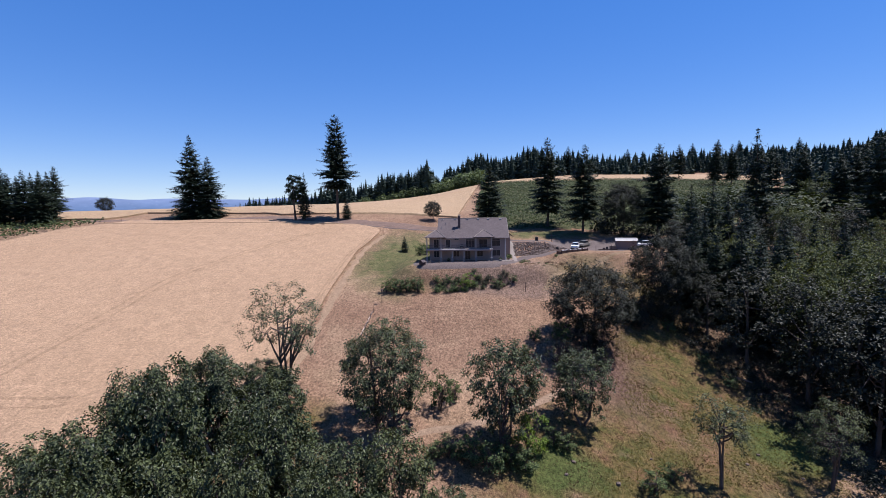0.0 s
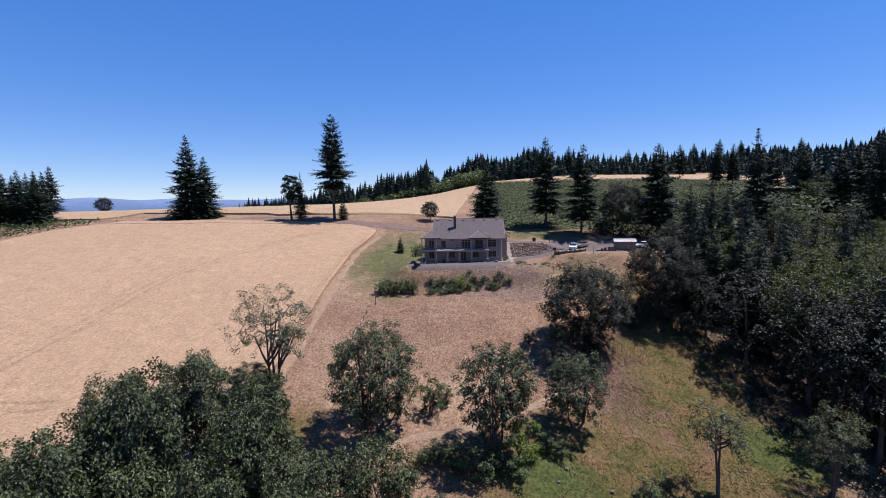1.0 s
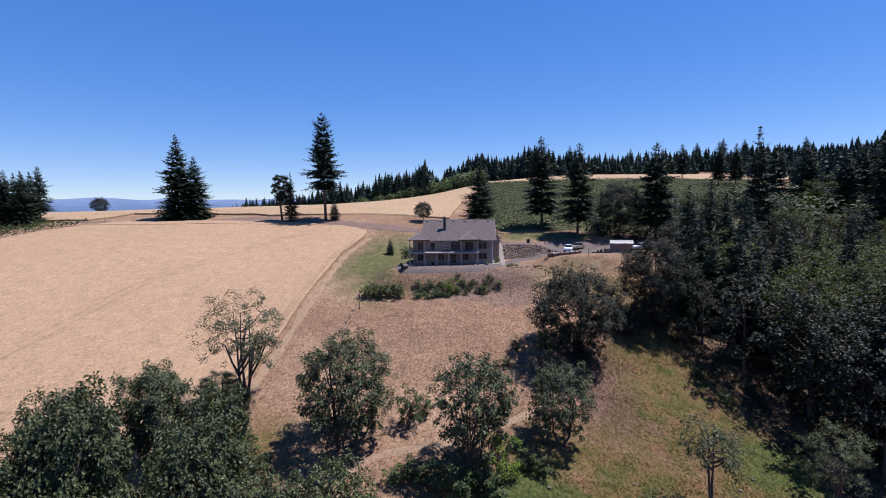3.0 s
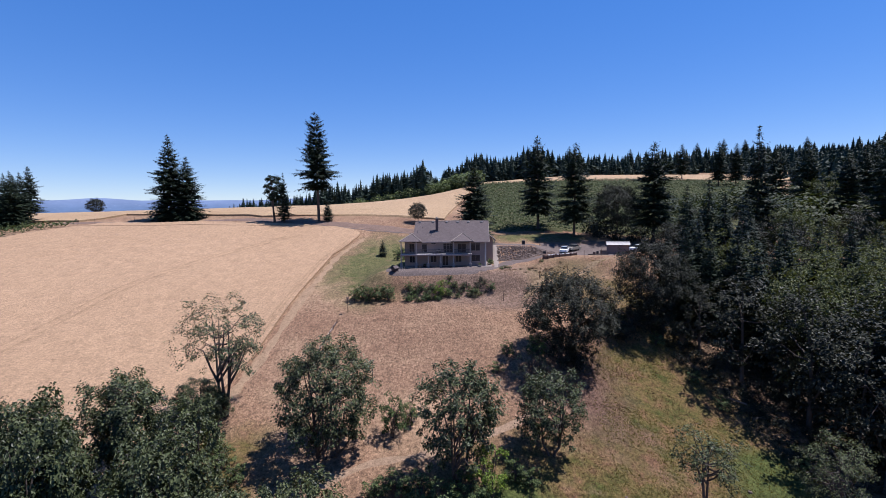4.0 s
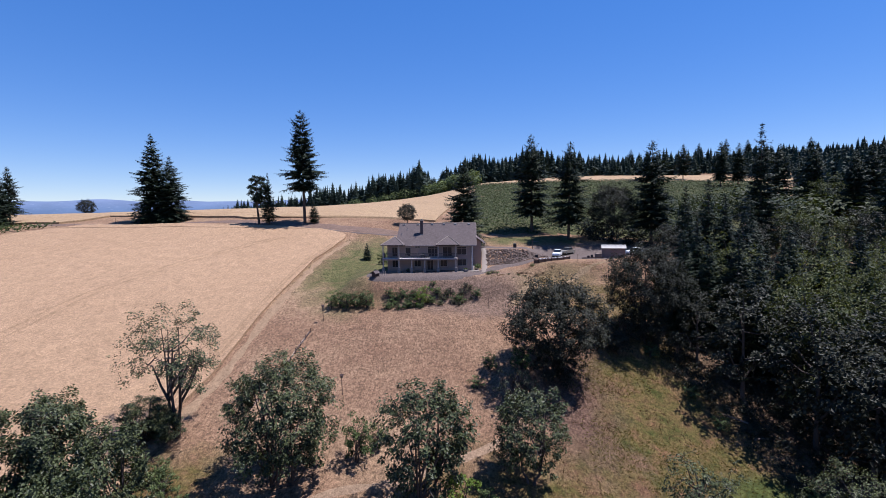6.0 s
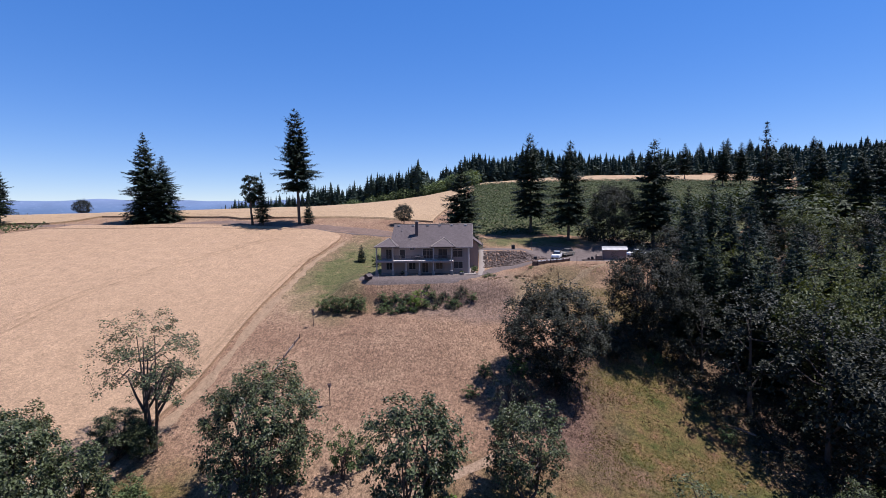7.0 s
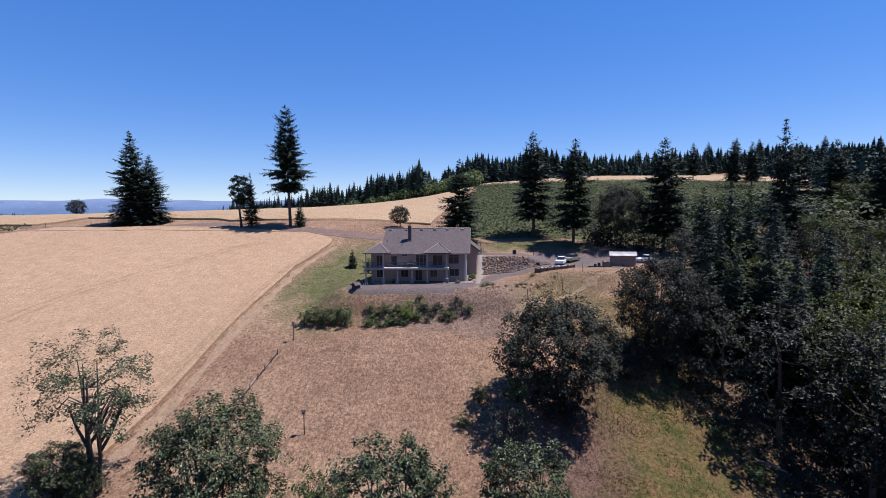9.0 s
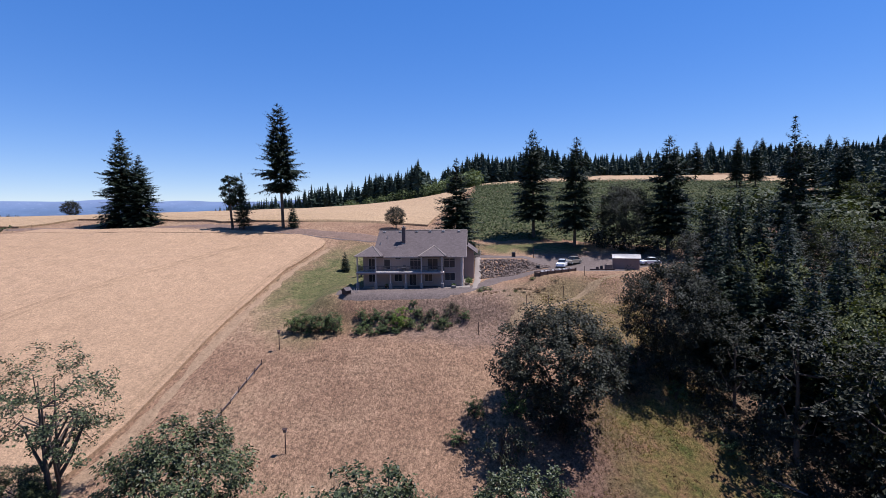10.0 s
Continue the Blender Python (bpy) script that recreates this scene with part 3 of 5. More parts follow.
def broadleaf(rng, h, r, clear=0.25, clumps=110, leaves=46, leaf=0.2, spread=0.95, sparse=0.0, stems=1, squash=1.0, splay=0.09, twigs=3, dome=False):
    """Trunk with limbs, and leaf clumps at their ends."""
    tr, cr = Geo(), Geo()
    mid = h * (clear + (1 - clear) * 0.5)
    half = h * (1 - clear) * 0.5
    lobes = []
    count = max(5, round(7 + 3 * r))
    for i in range(count):
        a = i * 2.4 + rng.uniform(-0.5, 0.5)
        up = -0.75 + 1.65 * (i + rng.random()) / count
        flat = math.sqrt(max(0.0, 1 - min(1, abs(up)) ** 2.2))
        out = rng.uniform(0.45, 0.80) * flat
        lobes.append((Vector((math.cos(a) * r * out, math.sin(a) * r * out, mid + up * half * 0.78)), r * rng.uniform(0.24, 0.44)))
    tops = []
    for i in range(clumps):
        if dome and i % 5:
            # a full rounded crown with a flatter underside and a knobbly outline
            u = Vector((rng.gauss(0, 1), rng.gauss(0, 1), rng.gauss(0.3, 0.9))).normalized()
            u.z = max(u.z, -0.8)
            k = rng.uniform(0.6, 0.97) * (1 + 0.22 * noise.noise(u * 2.3 + Vector((h, r, 0))))
            tops.append(Vector((u.x * r * k, u.y * r * k, mid + u.z * half * k)))
            continue
        c, rl = lobes[i % len(lobes)]
        u = Vector((rng.gauss(0, 1), rng.gauss(0, 1), rng.gauss(0.25, 0.9))).normalized()
        tops.append(c + Vector((u.x, u.y, u.z * 0.7 * squash)) * rl * rng.uniform(0.35 + sparse, 1.15))
    th = h * 0.017 + 0.05
    limbs = []
    for s in range(stems):
        a0 = rng.uniform(0, math.tau)
        tilt = Vector((math.cos(a0), math.sin(a0), 0)) * (splay * h if stems > 1 else 0.03 * h)
        fork = Vector((tilt.x, tilt.y, h * clear * rng.uniform(0.8, 1.05)))
        top = Vector((tilt.x * 1.6, tilt.y * 1.6, h * 0.8))
        k = 0.62 if stems > 1 else 1.0
        tr.tube([(tilt.x * 0.15, tilt.y * 0.15, -0.5), fork * 0.5, fork, (fork + top) / 2 + Vector((rng.uniform(-.2, .2), rng.uniform(-.2, .2), 0)), top], [th * 1.35 * k, th * k, th * 0.85 * k, th * 0.5 * k, th * 0.12], 8)
        for _ in range(7):
            t = rng.uniform(0.0, 0.75)
            limbs.append((fork.lerp(top, t), th * (0.6 - 0.4 * t)))
    hubs = []
    for p, w in limbs:
        goal = min(rng.sample(tops, min(6, len(tops))), key=lambda q: abs((q - p).length - r * 0.8))
        hub = p.lerp(goal, 0.62) + Vector((0, 0, 0.08 * h))
        tr.tube([p, p.lerp(hub, 0.5) + Vector((0, 0, -0.02 * h)), hub, goal], [w, w * 0.7, w * 0.45, w * 0.12], 5, False)
        hubs += [(p.lerp(hub, 0.6), w * 0.4), (hub, w * 0.4)]
    core = Vector((0, 0, h * clear))
    nodes = list(hubs)
    for i, q in enumerate(sorted(tops, key=lambda e: (e - core).length)):
        if i % twigs == 0:
            p, w = min(nodes, key=lambda e: (e[0] - q).length + max(0, e[0].z - q.z) * 0.6)
            bend = p.lerp(q, 0.55) + Vector((0, 0, 0.05 * (q - p).length))
            tr.tube([p, bend, q], [max(0.02, w * 0.6), max(0.015, w * 0.4), 0.01], 3, False)
            nodes += [(bend, w * 0.5), (q, w * 0.3)]
        size = rng.uniform(0.5, 1.1) * spread * r * 0.15
        for _ in range(int(leaves * rng.uniform(0.6, 1.3))):
            d = Vector((rng.gauss(0, 1), rng.gauss(0, 1), rng.gauss(0, 0.75)))
            d *= min(1.0, 1.5 / d.length)
            c = q + d * size * 0.6
            up = (Vector((c.x, c.y, (c.z - mid) * 0.8)).normalized() * 0.5 + Vector((rng.uniform(-.7, .7), rng.uniform(-.7, .7), 0.75))).normalized()
            e = up.cross(Vector((rng.uniform(-1, 1), rng.uniform(-1, 1), rng.uniform(-1, 1)))).normalized()
            leaf_face(cr, c, e, up.cross(e), leaf * rng.uniform(1.1, 1.8), leaf * rng.uniform(0.42, 0.62))
    return tr, cr


def tree(name, made, material, label, category="tree", bark=None):
    root = new(name)
    tagged(root, label, category)
    piece("trunk", made[0], bark or BARK, root)
    piece("crown", made[1], material, root)
    return root


STOCK = {}


def stock(key, build, name, material, label, category="tree"):
    STOCK[key] = [tree(name, build, material, label, category), False]


def plant(key, x, y, scale=1.0, turn=0.0, tall=1.0, label="", sink=0.1, group=""):
    """Stands a tree of this stock at (x, y); the first one is the stock itself."""
    src, used = STOCK[key]
    m = pose(x, y, land(x, y) - sink, 0, 0, turn) @ Matrix.Diagonal((scale, scale, scale * tall, 1))
    if used:
        ob = copy_thing(src, m @ Matrix.Diagonal([1 / v for v in src.scale] + [1]))
    else:
        ob, STOCK[key][1] = src, True
        ob.matrix_basis = m
    if label or group:
        tagged(ob, label, "", group)
    return ob


rng = random.Random(11)
stock("fir_full", conifer(rng, 28, 10.6, 0.03, 12, 0.34, 1.5, 0.30, 0.0, 0.9, 0.85, 0.26), "fir_tree", FIR, "dark green fir with full skirted branches")
stock("fir_tall", conifer(rng, 33, 8.0, 0.32, 13, 0.38, 1.5, 0.2, 0.05, 0.6, 0.9, 0.25), "fir_tree", FIR, "tall ragged fir on a long bare trunk")
stock("fir_mid", conifer(rng, 28, 8.6, 0.20, 11, 0.38, 1.5, 0.25, 0.0, 0.72, 0.9, 0.28), "fir_tree", FIR, "dark fir beside the drive")
stock("fir_slim", conifer(rng, 28, 7.4, 0.05, 11, 0.25, 1.6, 0.34, 0.0, 0.9, 0.95, 0.34), "fir_tree", FIR, "slim dark fir at the wood's edge")
stock("fir_ragged", conifer(rng, 30, 8.4, 0.08, 10, 0.5, 1.4, 0.15, 0.14, 1.05, 0.75, 0.32), "fir_tree", FIR, "ragged thin-topped fir above the wood")
stock("fir_young", conifer(rng, 7, 2.5, 0.10, 9, 0.2, 0.8, 0.05, 0.0, 0.85, 0.4, 0.35), "fir_tree", FIR, "young fir beside the taller trees")
stock("pine", broadleaf(rng, 16, 3.3, 0.28, 130, 46, 0.28, 1.5, 0.05, 1, 0.7), "pine_tree", FIR, "clumpy dark pine on a bare lower trunk")
stock("maple", broadleaf(rng, 10, 4.5, 0.03, 350, 32, 0.185, 0.95), "maple_tree", MAPLE, "leafy green maple on the dry slope")
stock("maple_full", broadleaf(rng, 10.5, 5.5, 0.02, 520, 34, 0.175, 0.8, 0, 4, 1.0, 0.12, 3, True), "maple_tree", MAPLE, "dense many-stemmed maple with a full crown")
stock("maple_b", broadleaf(rng, 10, 4.2, 0.12, 300, 30, 0.185, 0.85, 0.1, 3, 1.0, 0.1, 2, True), "maple_tree", MAPLE, "open-crowned green maple with forked stems")
stock("maple_open", broadleaf(rng, 13, 4.9, 0.24, 200, 27, 0.15, 0.9, 0.15, 3, 1.0, 0.05, 1), "maple_tree", MAPLE, "thin-crowned maple showing its branches against the wheat")
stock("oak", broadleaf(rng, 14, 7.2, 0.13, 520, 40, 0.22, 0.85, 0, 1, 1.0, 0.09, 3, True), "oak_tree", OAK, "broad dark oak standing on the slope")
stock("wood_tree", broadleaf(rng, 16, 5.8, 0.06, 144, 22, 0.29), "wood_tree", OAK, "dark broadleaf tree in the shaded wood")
stock("wood_bright", broadleaf(rng, 9, 4.8, 0.04, 150, 23, 0.22), "wood_tree", GREENWOOD, "brighter green young broadleaf tree in the wood")
stock("sapling", broadleaf(rng, 9, 3.0, 0.34, 130, 18, 0.14, 0.9, 0.2, 2, 1.0, 0.03, 1), "sapling", MAPLE, "slender double-stemmed sapling with thin foliage")
stock("bush", broadleaf(rng, 2.6, 1.6, 0.02, 48, 22, 0.13, 1.3, 0, 3, 1.0, 0.09, 6), "bush", SHRUB, "rounded green garden bush", "bush")
stock("scrub_dark", broadleaf(rng, 2.8, 1.7, 0.02, 60, 25, 0.13, 1.3, 0, 3, 1.0, 0.09, 6), "bush", OAK, "dark leafy undergrowth bush", "bush")
stock("lime_bush", broadleaf(rng, 3.4, 1.7, 0.02, 50, 30, 0.12, 1.3, 0, 3, 1.0, 0.09, 6), "bush", LIME, "bright yellow-green leafy bush", "bush")
stock("rust_bush", broadleaf(rng, 1.8, 1.2, 0.03, 30, 20, 0.10, 1.2, 0.1, 4), "bush", RUST, "russet dry weed bush on the slope", "bush")
stock("scrub", broadleaf(rng, 2.4, 1.5, 0.03, 34, 20, 0.10, 1.2, 0.1, 4, 1.0, 0.09, 1), "bush", OLIVE, "thin greyish dry scrub", "bush")

# lone firs by the farm track
plant("fir_full", -97.0, 176.5, 1.16, 20, 0.93, "broad full fir standing alone by the wheat")
plant("fir_full", -90.0, 175.0, 0.98, 140, 0.82, "second fir close against the broad one")
plant("fir_tall", -39.6, 162.5, 1.0, 205, 1.035, "tall lone fir with a bare lower trunk")
plant("fir_young", -36.6, 162.3, 0.95, 40)
plant("pine", -53.4, 161, 1.0, 90, 1.02, "clumpy dark pine of the pair by the track")
plant("fir_ragged", -50.0, 160.5, 0.5, 10, 1.05, "half-dead fir of the pair by the track")
for i in range(14):
    row, k = i // 5, i % 5
    plant(("fir_full", "fir_mid", "fir_full")[i % 3], -138 - 7.0 * k - 3 * row, 157.5 + 6.5 * row + 1.5 * (k % 2), (0.62, 0.66, 0.60)[i % 3] * (1 - 0.05 * (k % 3)), 67 * i, 1.05, "dark fir in the clump beside the vineyard", group="fir clump")
plant("oak", -224, 302, 0.74, 30, 1.08, "lone round tree on the skyline")
plant("oak", -8, 164.5, 0.42, 0, 1.14, "small round-headed tree behind the house")
# by the house and drive
plant("fir_full", 10, 146, 0.96, 70, 0.86, "dense dark fir behind the house")
plant("fir_mid", 30, 162.7, 1.05, 15, 0.98)
plant("fir_mid", 39, 152.5, 1.0, 200, 0.97)
plant("fir_mid", 61.5, 152, 1.18, 95, 0.88)
plant("oak", 51, 153, 0.98, 30, 1.2, "dark round-crowned tree between the firs")
plant("fir_ragged", 89.4, 150, 1.16, 15, 1.02)

# maples and oak on the slope
plant("maple_open", -23.4, 67.9, 1.22, 30, 1.06)
plant("scrub", -26.5, 66.5, 1.3, 30, 1.0, "low russet scrub round the maple's foot")
plant("maple_full", -8.2, 62.3, 1.12, 0, 1.24)
plant("maple_b", 7.2, 59.6, 1.2, 80, 1.24)
plant("maple_b", 18.4, 65.0, 1.02, 200, 1.08)
plant("oak", 24.2, 83.8, 1.08, 10, 1.0)
plant("oak", 40.8, 95.6, 0.93, 120, 1.24, "dark tall oak at the wood's corner")
plant("sapling", 33.1, 57.1, 1.25, 20, 1.08)
plant("maple_open", 47.0, 58.6, 0.82, 100, 1.1, "thin dark maple at the foot of the wood")
plant("lime_bush", 10.6, 58.6, 1.55, 0, 1.2, "bright yellow-green bush under the maple")
plant("bush", 8.0, 57.5, 1.3, 40, 1.0)
plant("bush", 13.5, 61.0, 1.0, 140, 1.0)
plant("maple", -26.4, 67.0, 0.72, 70, 0.8, "low leafy maple growth at the field corner")
plant("maple", -23.9, 66.6, 0.5, 170, 0.9, "low leafy maple growth at the field corner")
# the leafy clump below the wheat
for key, x, y, top, r in (("maple", -24.2, 40.5, -0.4, 4.6), ("maple", -26.3, 52.9, -3.2, 4.8), ("maple_b", -18.0, 50, -4.6, 4.0), ("maple", -3.9, 42.7, -7.4, 4.2), ("maple_b", -8.4, 41.5, -8.4, 4.0), ("maple", -30.4, 35, -5.6, 4.2), ("maple", -11.6, 42, -8.2, 4.4), ("maple_b", -15.5, 42, -4.4, 4.4),
                          ("maple", -21.0, 35, -5.6, 4.4), ("maple", -28.3, 42.6, -2.4, 4.3), ("maple_b", -25.5, 31, -5.0, 4.2), ("maple", -15.2, 34, -4.6, 4.2), ("maple_b", -21.5, 28, -5.4, 4.2), ("maple", -6.6, 36.5, -9.8, 3.8), ("maple_b", -10, 36, -8.0, 3.6),
                          ("maple", -27.6, 45.5, -4.6, 3.8), ("maple_b", -34.2, 38.5, -6.6, 4.3), ("maple", -27.5, 34.2, -4.4, 4.3), ("maple", -29.6, 37.6, -4.2, 4.4),  ("maple", -31.0, 47.5, -3.4, 4.0), ("maple", -28.5, 57.0, -4.6, 3.6), ("maple", -2.6, 37, -12.0, 3.4), ("maple_b", 1.0, 42, -13.2, 3.0), ("maple", -18.5, 46, -6.4, 4.2)):
    z0 = land(x, y)
    s = r / 4.5
    plant(key, x, y, s, (x * 37 + y * 53) % 360, (top + 0.8 - z0) / (10.0 * s), "leafy green maple in the clump below the wheat", group="maple clump")
for x, y, s in ((-21, 61, 1.0), (-19.5, 58.5, 1.2), (-17, 57, 0.9), (-23, 60, 0.9)):
    plant("bush", x, y, s, x * 50, 1.0, "loose olive-green bush in the dry grass")

for x, y, s in ((3.0, 57.0, 1.5), (5.6, 56.0, 1.4), (0.4, 57.6, 1.2), (9.4, 56.4, 1.3), (-1.6, 57.0, 1.0), (15.2, 60.4, 1.0)):
    plant("bush", x, y, s, x * 61, 0.9, "leafy undergrowth below the maples")
plant("bush", -1.0, 66.0, 1.35, 40, 1.6, "slim pale green young tree beside the maple")
plant("bush", 0.8, 68.2, 0.9, 140, 1.4, "slim pale green young tree beside the maple")
plant("bush", 27.4, 57.6, 0.9, 40, 0.9)
# small growth round the oak
# last three bushes added to darken lit ground where foliage and shade belong
for x, y, k, q in ((40.6, 94.0, 1.7, 1.3), (38.6, 96.4, 1.3, 1.2), (42.6, 93.4, 1.4, 1.2), (22.4, 82.6, 1.4, 1.1), (25.8, 82.2, 1.5, 1.2), (44.5, 91.0, 1.3, 1.1), (33.5, 92.5, 1.3, 1.0), (35.5, 91.2, 1.3, 1.0), (36.6, 93.5, 1.6, 1.2)):
    plant("scrub_dark", x, y, k, x * 47, q, "dark leafy undergrowth at the oak's foot")
plant("bush", 14.6, 84.0, 0.9, 10, 1.1, "small olive sapling bush on the slope")
plant("bush", 12.6, 80.0, 0.8, 70, 0.9)
plant("bush", 19.2, 84.5, 1.3, 200, 1.2)
plant("scrub", 17.6, 77.2, 1.9, 0, 1.3)
plant("scrub", 19.6, 79.5, 1.2, 100, 1.2)
plant("bush", 20.5, 70.5, 0.9, 300, 0.8)
plant("bush", 30.5, 94.5, 0.8, 110, 0.9)
plant("bush", 24.5, 55.5, 1.2, 110, 0.9)
# the wood on the slope to the south
WOOD_EDGE = ((54, 61), (58, 58.5), (62, 57), (67, 56.5), (69, 56.2), (74, 55.4), (82, 53), (86, 50.6), (91, 48.4), (95, 47.6), (105, 47), (120, 55), (135, 62), (145, 70))
CANOPY = ((52, 65, -1.5), (60, 84, 2), (58, 106, 13), (60, 127, 17), (98, 130, 7), (78, 75, 0), (105, 100, 1.5), (72, 100, 9), (90, 150, 13), (74, 122, 14), (120, 140, 8), (52, 92, 6))
wood = random.Random(5)
y = 57.0
while y < 158:
    x = between(y, WOOD_EDGE) + wood.uniform(0, 2)
    while x < 60 + y * 0.62:
        px, py = x + wood.uniform(-1.8, 1.8), y + wood.uniform(-2, 2)
        ws = [1 / ((px - a) ** 2 + (py - b) ** 2 + 30) for a, b, _ in CANOPY]
        top = sum(w * c for w, (_, _, c) in zip(ws, CANOPY)) / sum(ws) + wood.uniform(-5.0, 1.5)
        tall = top - land(px, py)
        # young trees on the lit slope: green leaves brightened, sunlight partly in their colour
        sunny = px > 0.68 * py + 1 and py > 84
        spired = 48 < px < 80 and 88 < py < 142
        firry = wood.random() < (0.14 if sunny else 0.72 if spired else 0.22)
        if firry:
            s = max(0.45, min(1.0, tall / 27))
            plant("fir_slim", px, py, s * wood.uniform(0.85, 1.15), wood.uniform(0, 360), 1.0, "dark fir in the shaded wood", group="wood")
        elif sunny or wood.random() < 0.08:
            s = min(1.4, max(0.8, tall / 11))
            plant("wood_bright", px, py, s, wood.uniform(0, 360), min(1.5, tall / 9 / s), "", group="wood")
        else:
            tall -= 4 if spired else 0
            s = min(1.25, max(0.75, tall / 17))
            plant("wood_tree", px, py, s, wood.uniform(0, 360), tall / 16 / s, "", group="wood")
        x += 9.5 if x > 98 else 7.2 if y < 100 else 8.5
    y += 7.0 if y < 100 else 8.5
for x, y, s in ((45.2, 78.5, 0.9), (43.5, 84, 0.8), (50.5, 67.5, 1.0), (40.5, 91.5, 1.0), (37.0, 97.5, 1.1), (35.0, 100, 0.9), (52, 65, 0.8)):
    plant("bush", x, y, s, x * 71, 0.9, "shaded green undergrowth at the wood's edge")

for x, y, top in ((57, 98, 9), (61, 105, 12), (67, 101, 10), (53, 105, 11), (71, 121, 14), (86, 106, 5), (52, 98, 8), (97, 118, 8)):
    s = (top - land(x, y)) / 28
    plant("fir_slim", x, y, s, x * 29, 1.0, "tall dark fir standing out of the wood", group="wood")


def far_fir(g, r, x, y, h, w):
    """A fir far off: an inner cone and pointed boughs in narrowing tiers."""
    z, rows = land(x, y) - 0.5, int(5 + 0.32 * h)
    k, top = len(g.v), (x, y, z + h * 0.97)
    g.v += [top] + [(x + 0.55 * w * math.cos(i * 1.26), y + 0.55 * w * math.sin(i * 1.26), z + 0.08 * h) for i in range(5)]
    g.f += [(k, k + 1 + i, k + 1 + (i + 1) % 5) for i in range(5)]
    for i in range(rows):
        t = i / rows
        reach = (w * (1 - t) ** 0.85 + 0.15) * r.uniform(0.75, 1.1)
        p = Vector((x, y, z + h * (0.08 + 0.9 * t)))
        a0 = r.uniform(0, math.tau)
        for b in range(7 if t < 0.5 else 5):
            a = a0 + b * math.tau / (7 if t < 0.5 else 5) + r.uniform(-0.3, 0.3)
            d = Vector((math.cos(a), math.sin(a), r.uniform(-0.6, -0.1))).normalized()
            side = Vector((-math.sin(a), math.cos(a), r.uniform(-0.9, 0.9))).normalized()
            kite(g, p + d * reach * 0.1, d, side, reach * r.uniform(0.85, 1.25), reach * 0.3 + 0.15)
    kite(g, Vector((x, y, z + h * 0.9)), Vector((0, 0, 1)), Vector((1, 0, 0)), h * 0.1, 0.22)


def woods(label, spots, seed, wide=(0.27, 0.42)):
    g, r = Geo(), random.Random(seed)
    for x, y, h in spots(r):
        if 0.3 < x / y < 0.63 and y < 320:
            h = min(h, 12.4 + 0.030 * y - land(x, y))
        h *= 1 + 0.3 * noise.noise((x * 0.04, y * 0.015, seed))
        if h < 3:
            continue
        far_fir(g, r, x, y, h, h * r.uniform(*wide))
    ob = new("far_woods", g.mesh("crown", FIR_HAZED))
    tagged(ob, label, "woods", kind="stuff")


def scatter(r, n, xa, xb, ya, yb, tall, jag=0.2):
    for _ in range(n):
        f, e = r.random(), r.random()
        x, y = xa + (xb - xa) * f, ya(f) + (yb(f) - ya(f)) * e
        yield x, y, tall(f) * (1 + r.uniform(-jag, jag))


woods("dark fir plantation beyond the wheat", lambda r: scatter(r, 1150, -165, -22, lambda f: 352 - 20 * f, lambda f: 420, lambda f: 14 + 11 * f, 0.13), 1, (0.22, 0.32))
woods("dark fir wood on the far ridge", lambda r: scatter(r, 330, -26, 110, lambda f: 430, lambda f: 475, lambda f: 21 - 4 * f, 0.42), 2)
woods("dark fir wood on the far ridge", lambda r: scatter(r, 420, 95, 300, lambda f: 415, lambda f: 480, lambda f: 12.5 + 1 * f, 0.5), 3)
woods("dark woods on the rising hill", lambda r: scatter(r, 700, 210, 440, lambda f: 330 - 120 * f, lambda f: 480, lambda f: 11 + 5 * f, 0.3), 4)


def past_crest(r):
    for _ in range(90):
        f = r.random()
        yield -348 + 52 * f, r.uniform(338, 352), (10.5 - 2 * f) * r.uniform(0.75, 1.15)
    for _ in range(60):
        f = r.random()
        yield -296 + 60 * f, r.uniform(338, 350), (5.2 - 1.5 * f) * r.uniform(0.7, 1.25)


woods("dark line of trees past the crest of the field", past_crest, 41)


def on_ridge(r, n, ua, ub, ya, yb, rise, low):
    """Trees on the right-hand hill whose tops follow its rising skyline."""
    for _ in range(n):
        u, y = r.uniform(ua, ub), r.uniform(ya, yb)
        yield u * y, y, (12.4 + rise * y - land(u * y, y)) * r.uniform(low, 1.0)


woods("dark woods behind the shaded slope", lambda r: on_ridge(r, 300, 0.65, 1.06, 235, 340, 0.112, 0.45), 6)
woods("dark wood on the far hilltop", lambda r: on_ridge(r, 170, 0.80, 1.12, 405, 460, 0.146, 0.85), 7)
for x, y, h in ((126.7, 205, 27.7), (134.8, 200, 28.5), (134.7, 180, 25.6), (132.3, 160, 32.1), (151.3, 300, 25.9), (160.8, 300, 25), (151.4, 350, 24), (146, 188, 27), (155, 195, 28)):
    plant("fir_mid", x, y, h / 28, x * 31, 1.0, "large dark fir standing before the hillside woods")
for x, y, h in ((60.9, 118, 23.5), (61.4, 112, 21.9), (68, 116, 20), (54.6, 112, 19), (75.2, 105, 19.9), (78, 100, 21.9)):
    plant("fir_slim", x, y, h / 28 * 1.03, x * 43, 1.0, "tall dark fir standing out of the wood", group="wood")
plant("wood_bright", 133.9, 190, 1.5, 30, 1.3, "paler round tree before the dark firs")
plant("wood_bright", 92.2, 140, 1.35, 70, 1.4, "olive round-crowned tree at the wood's back")
plant("wood_tree", 103.4, 135, 1.1, 70, 1.05, "grey-green round-crowned tree at the wood's back")

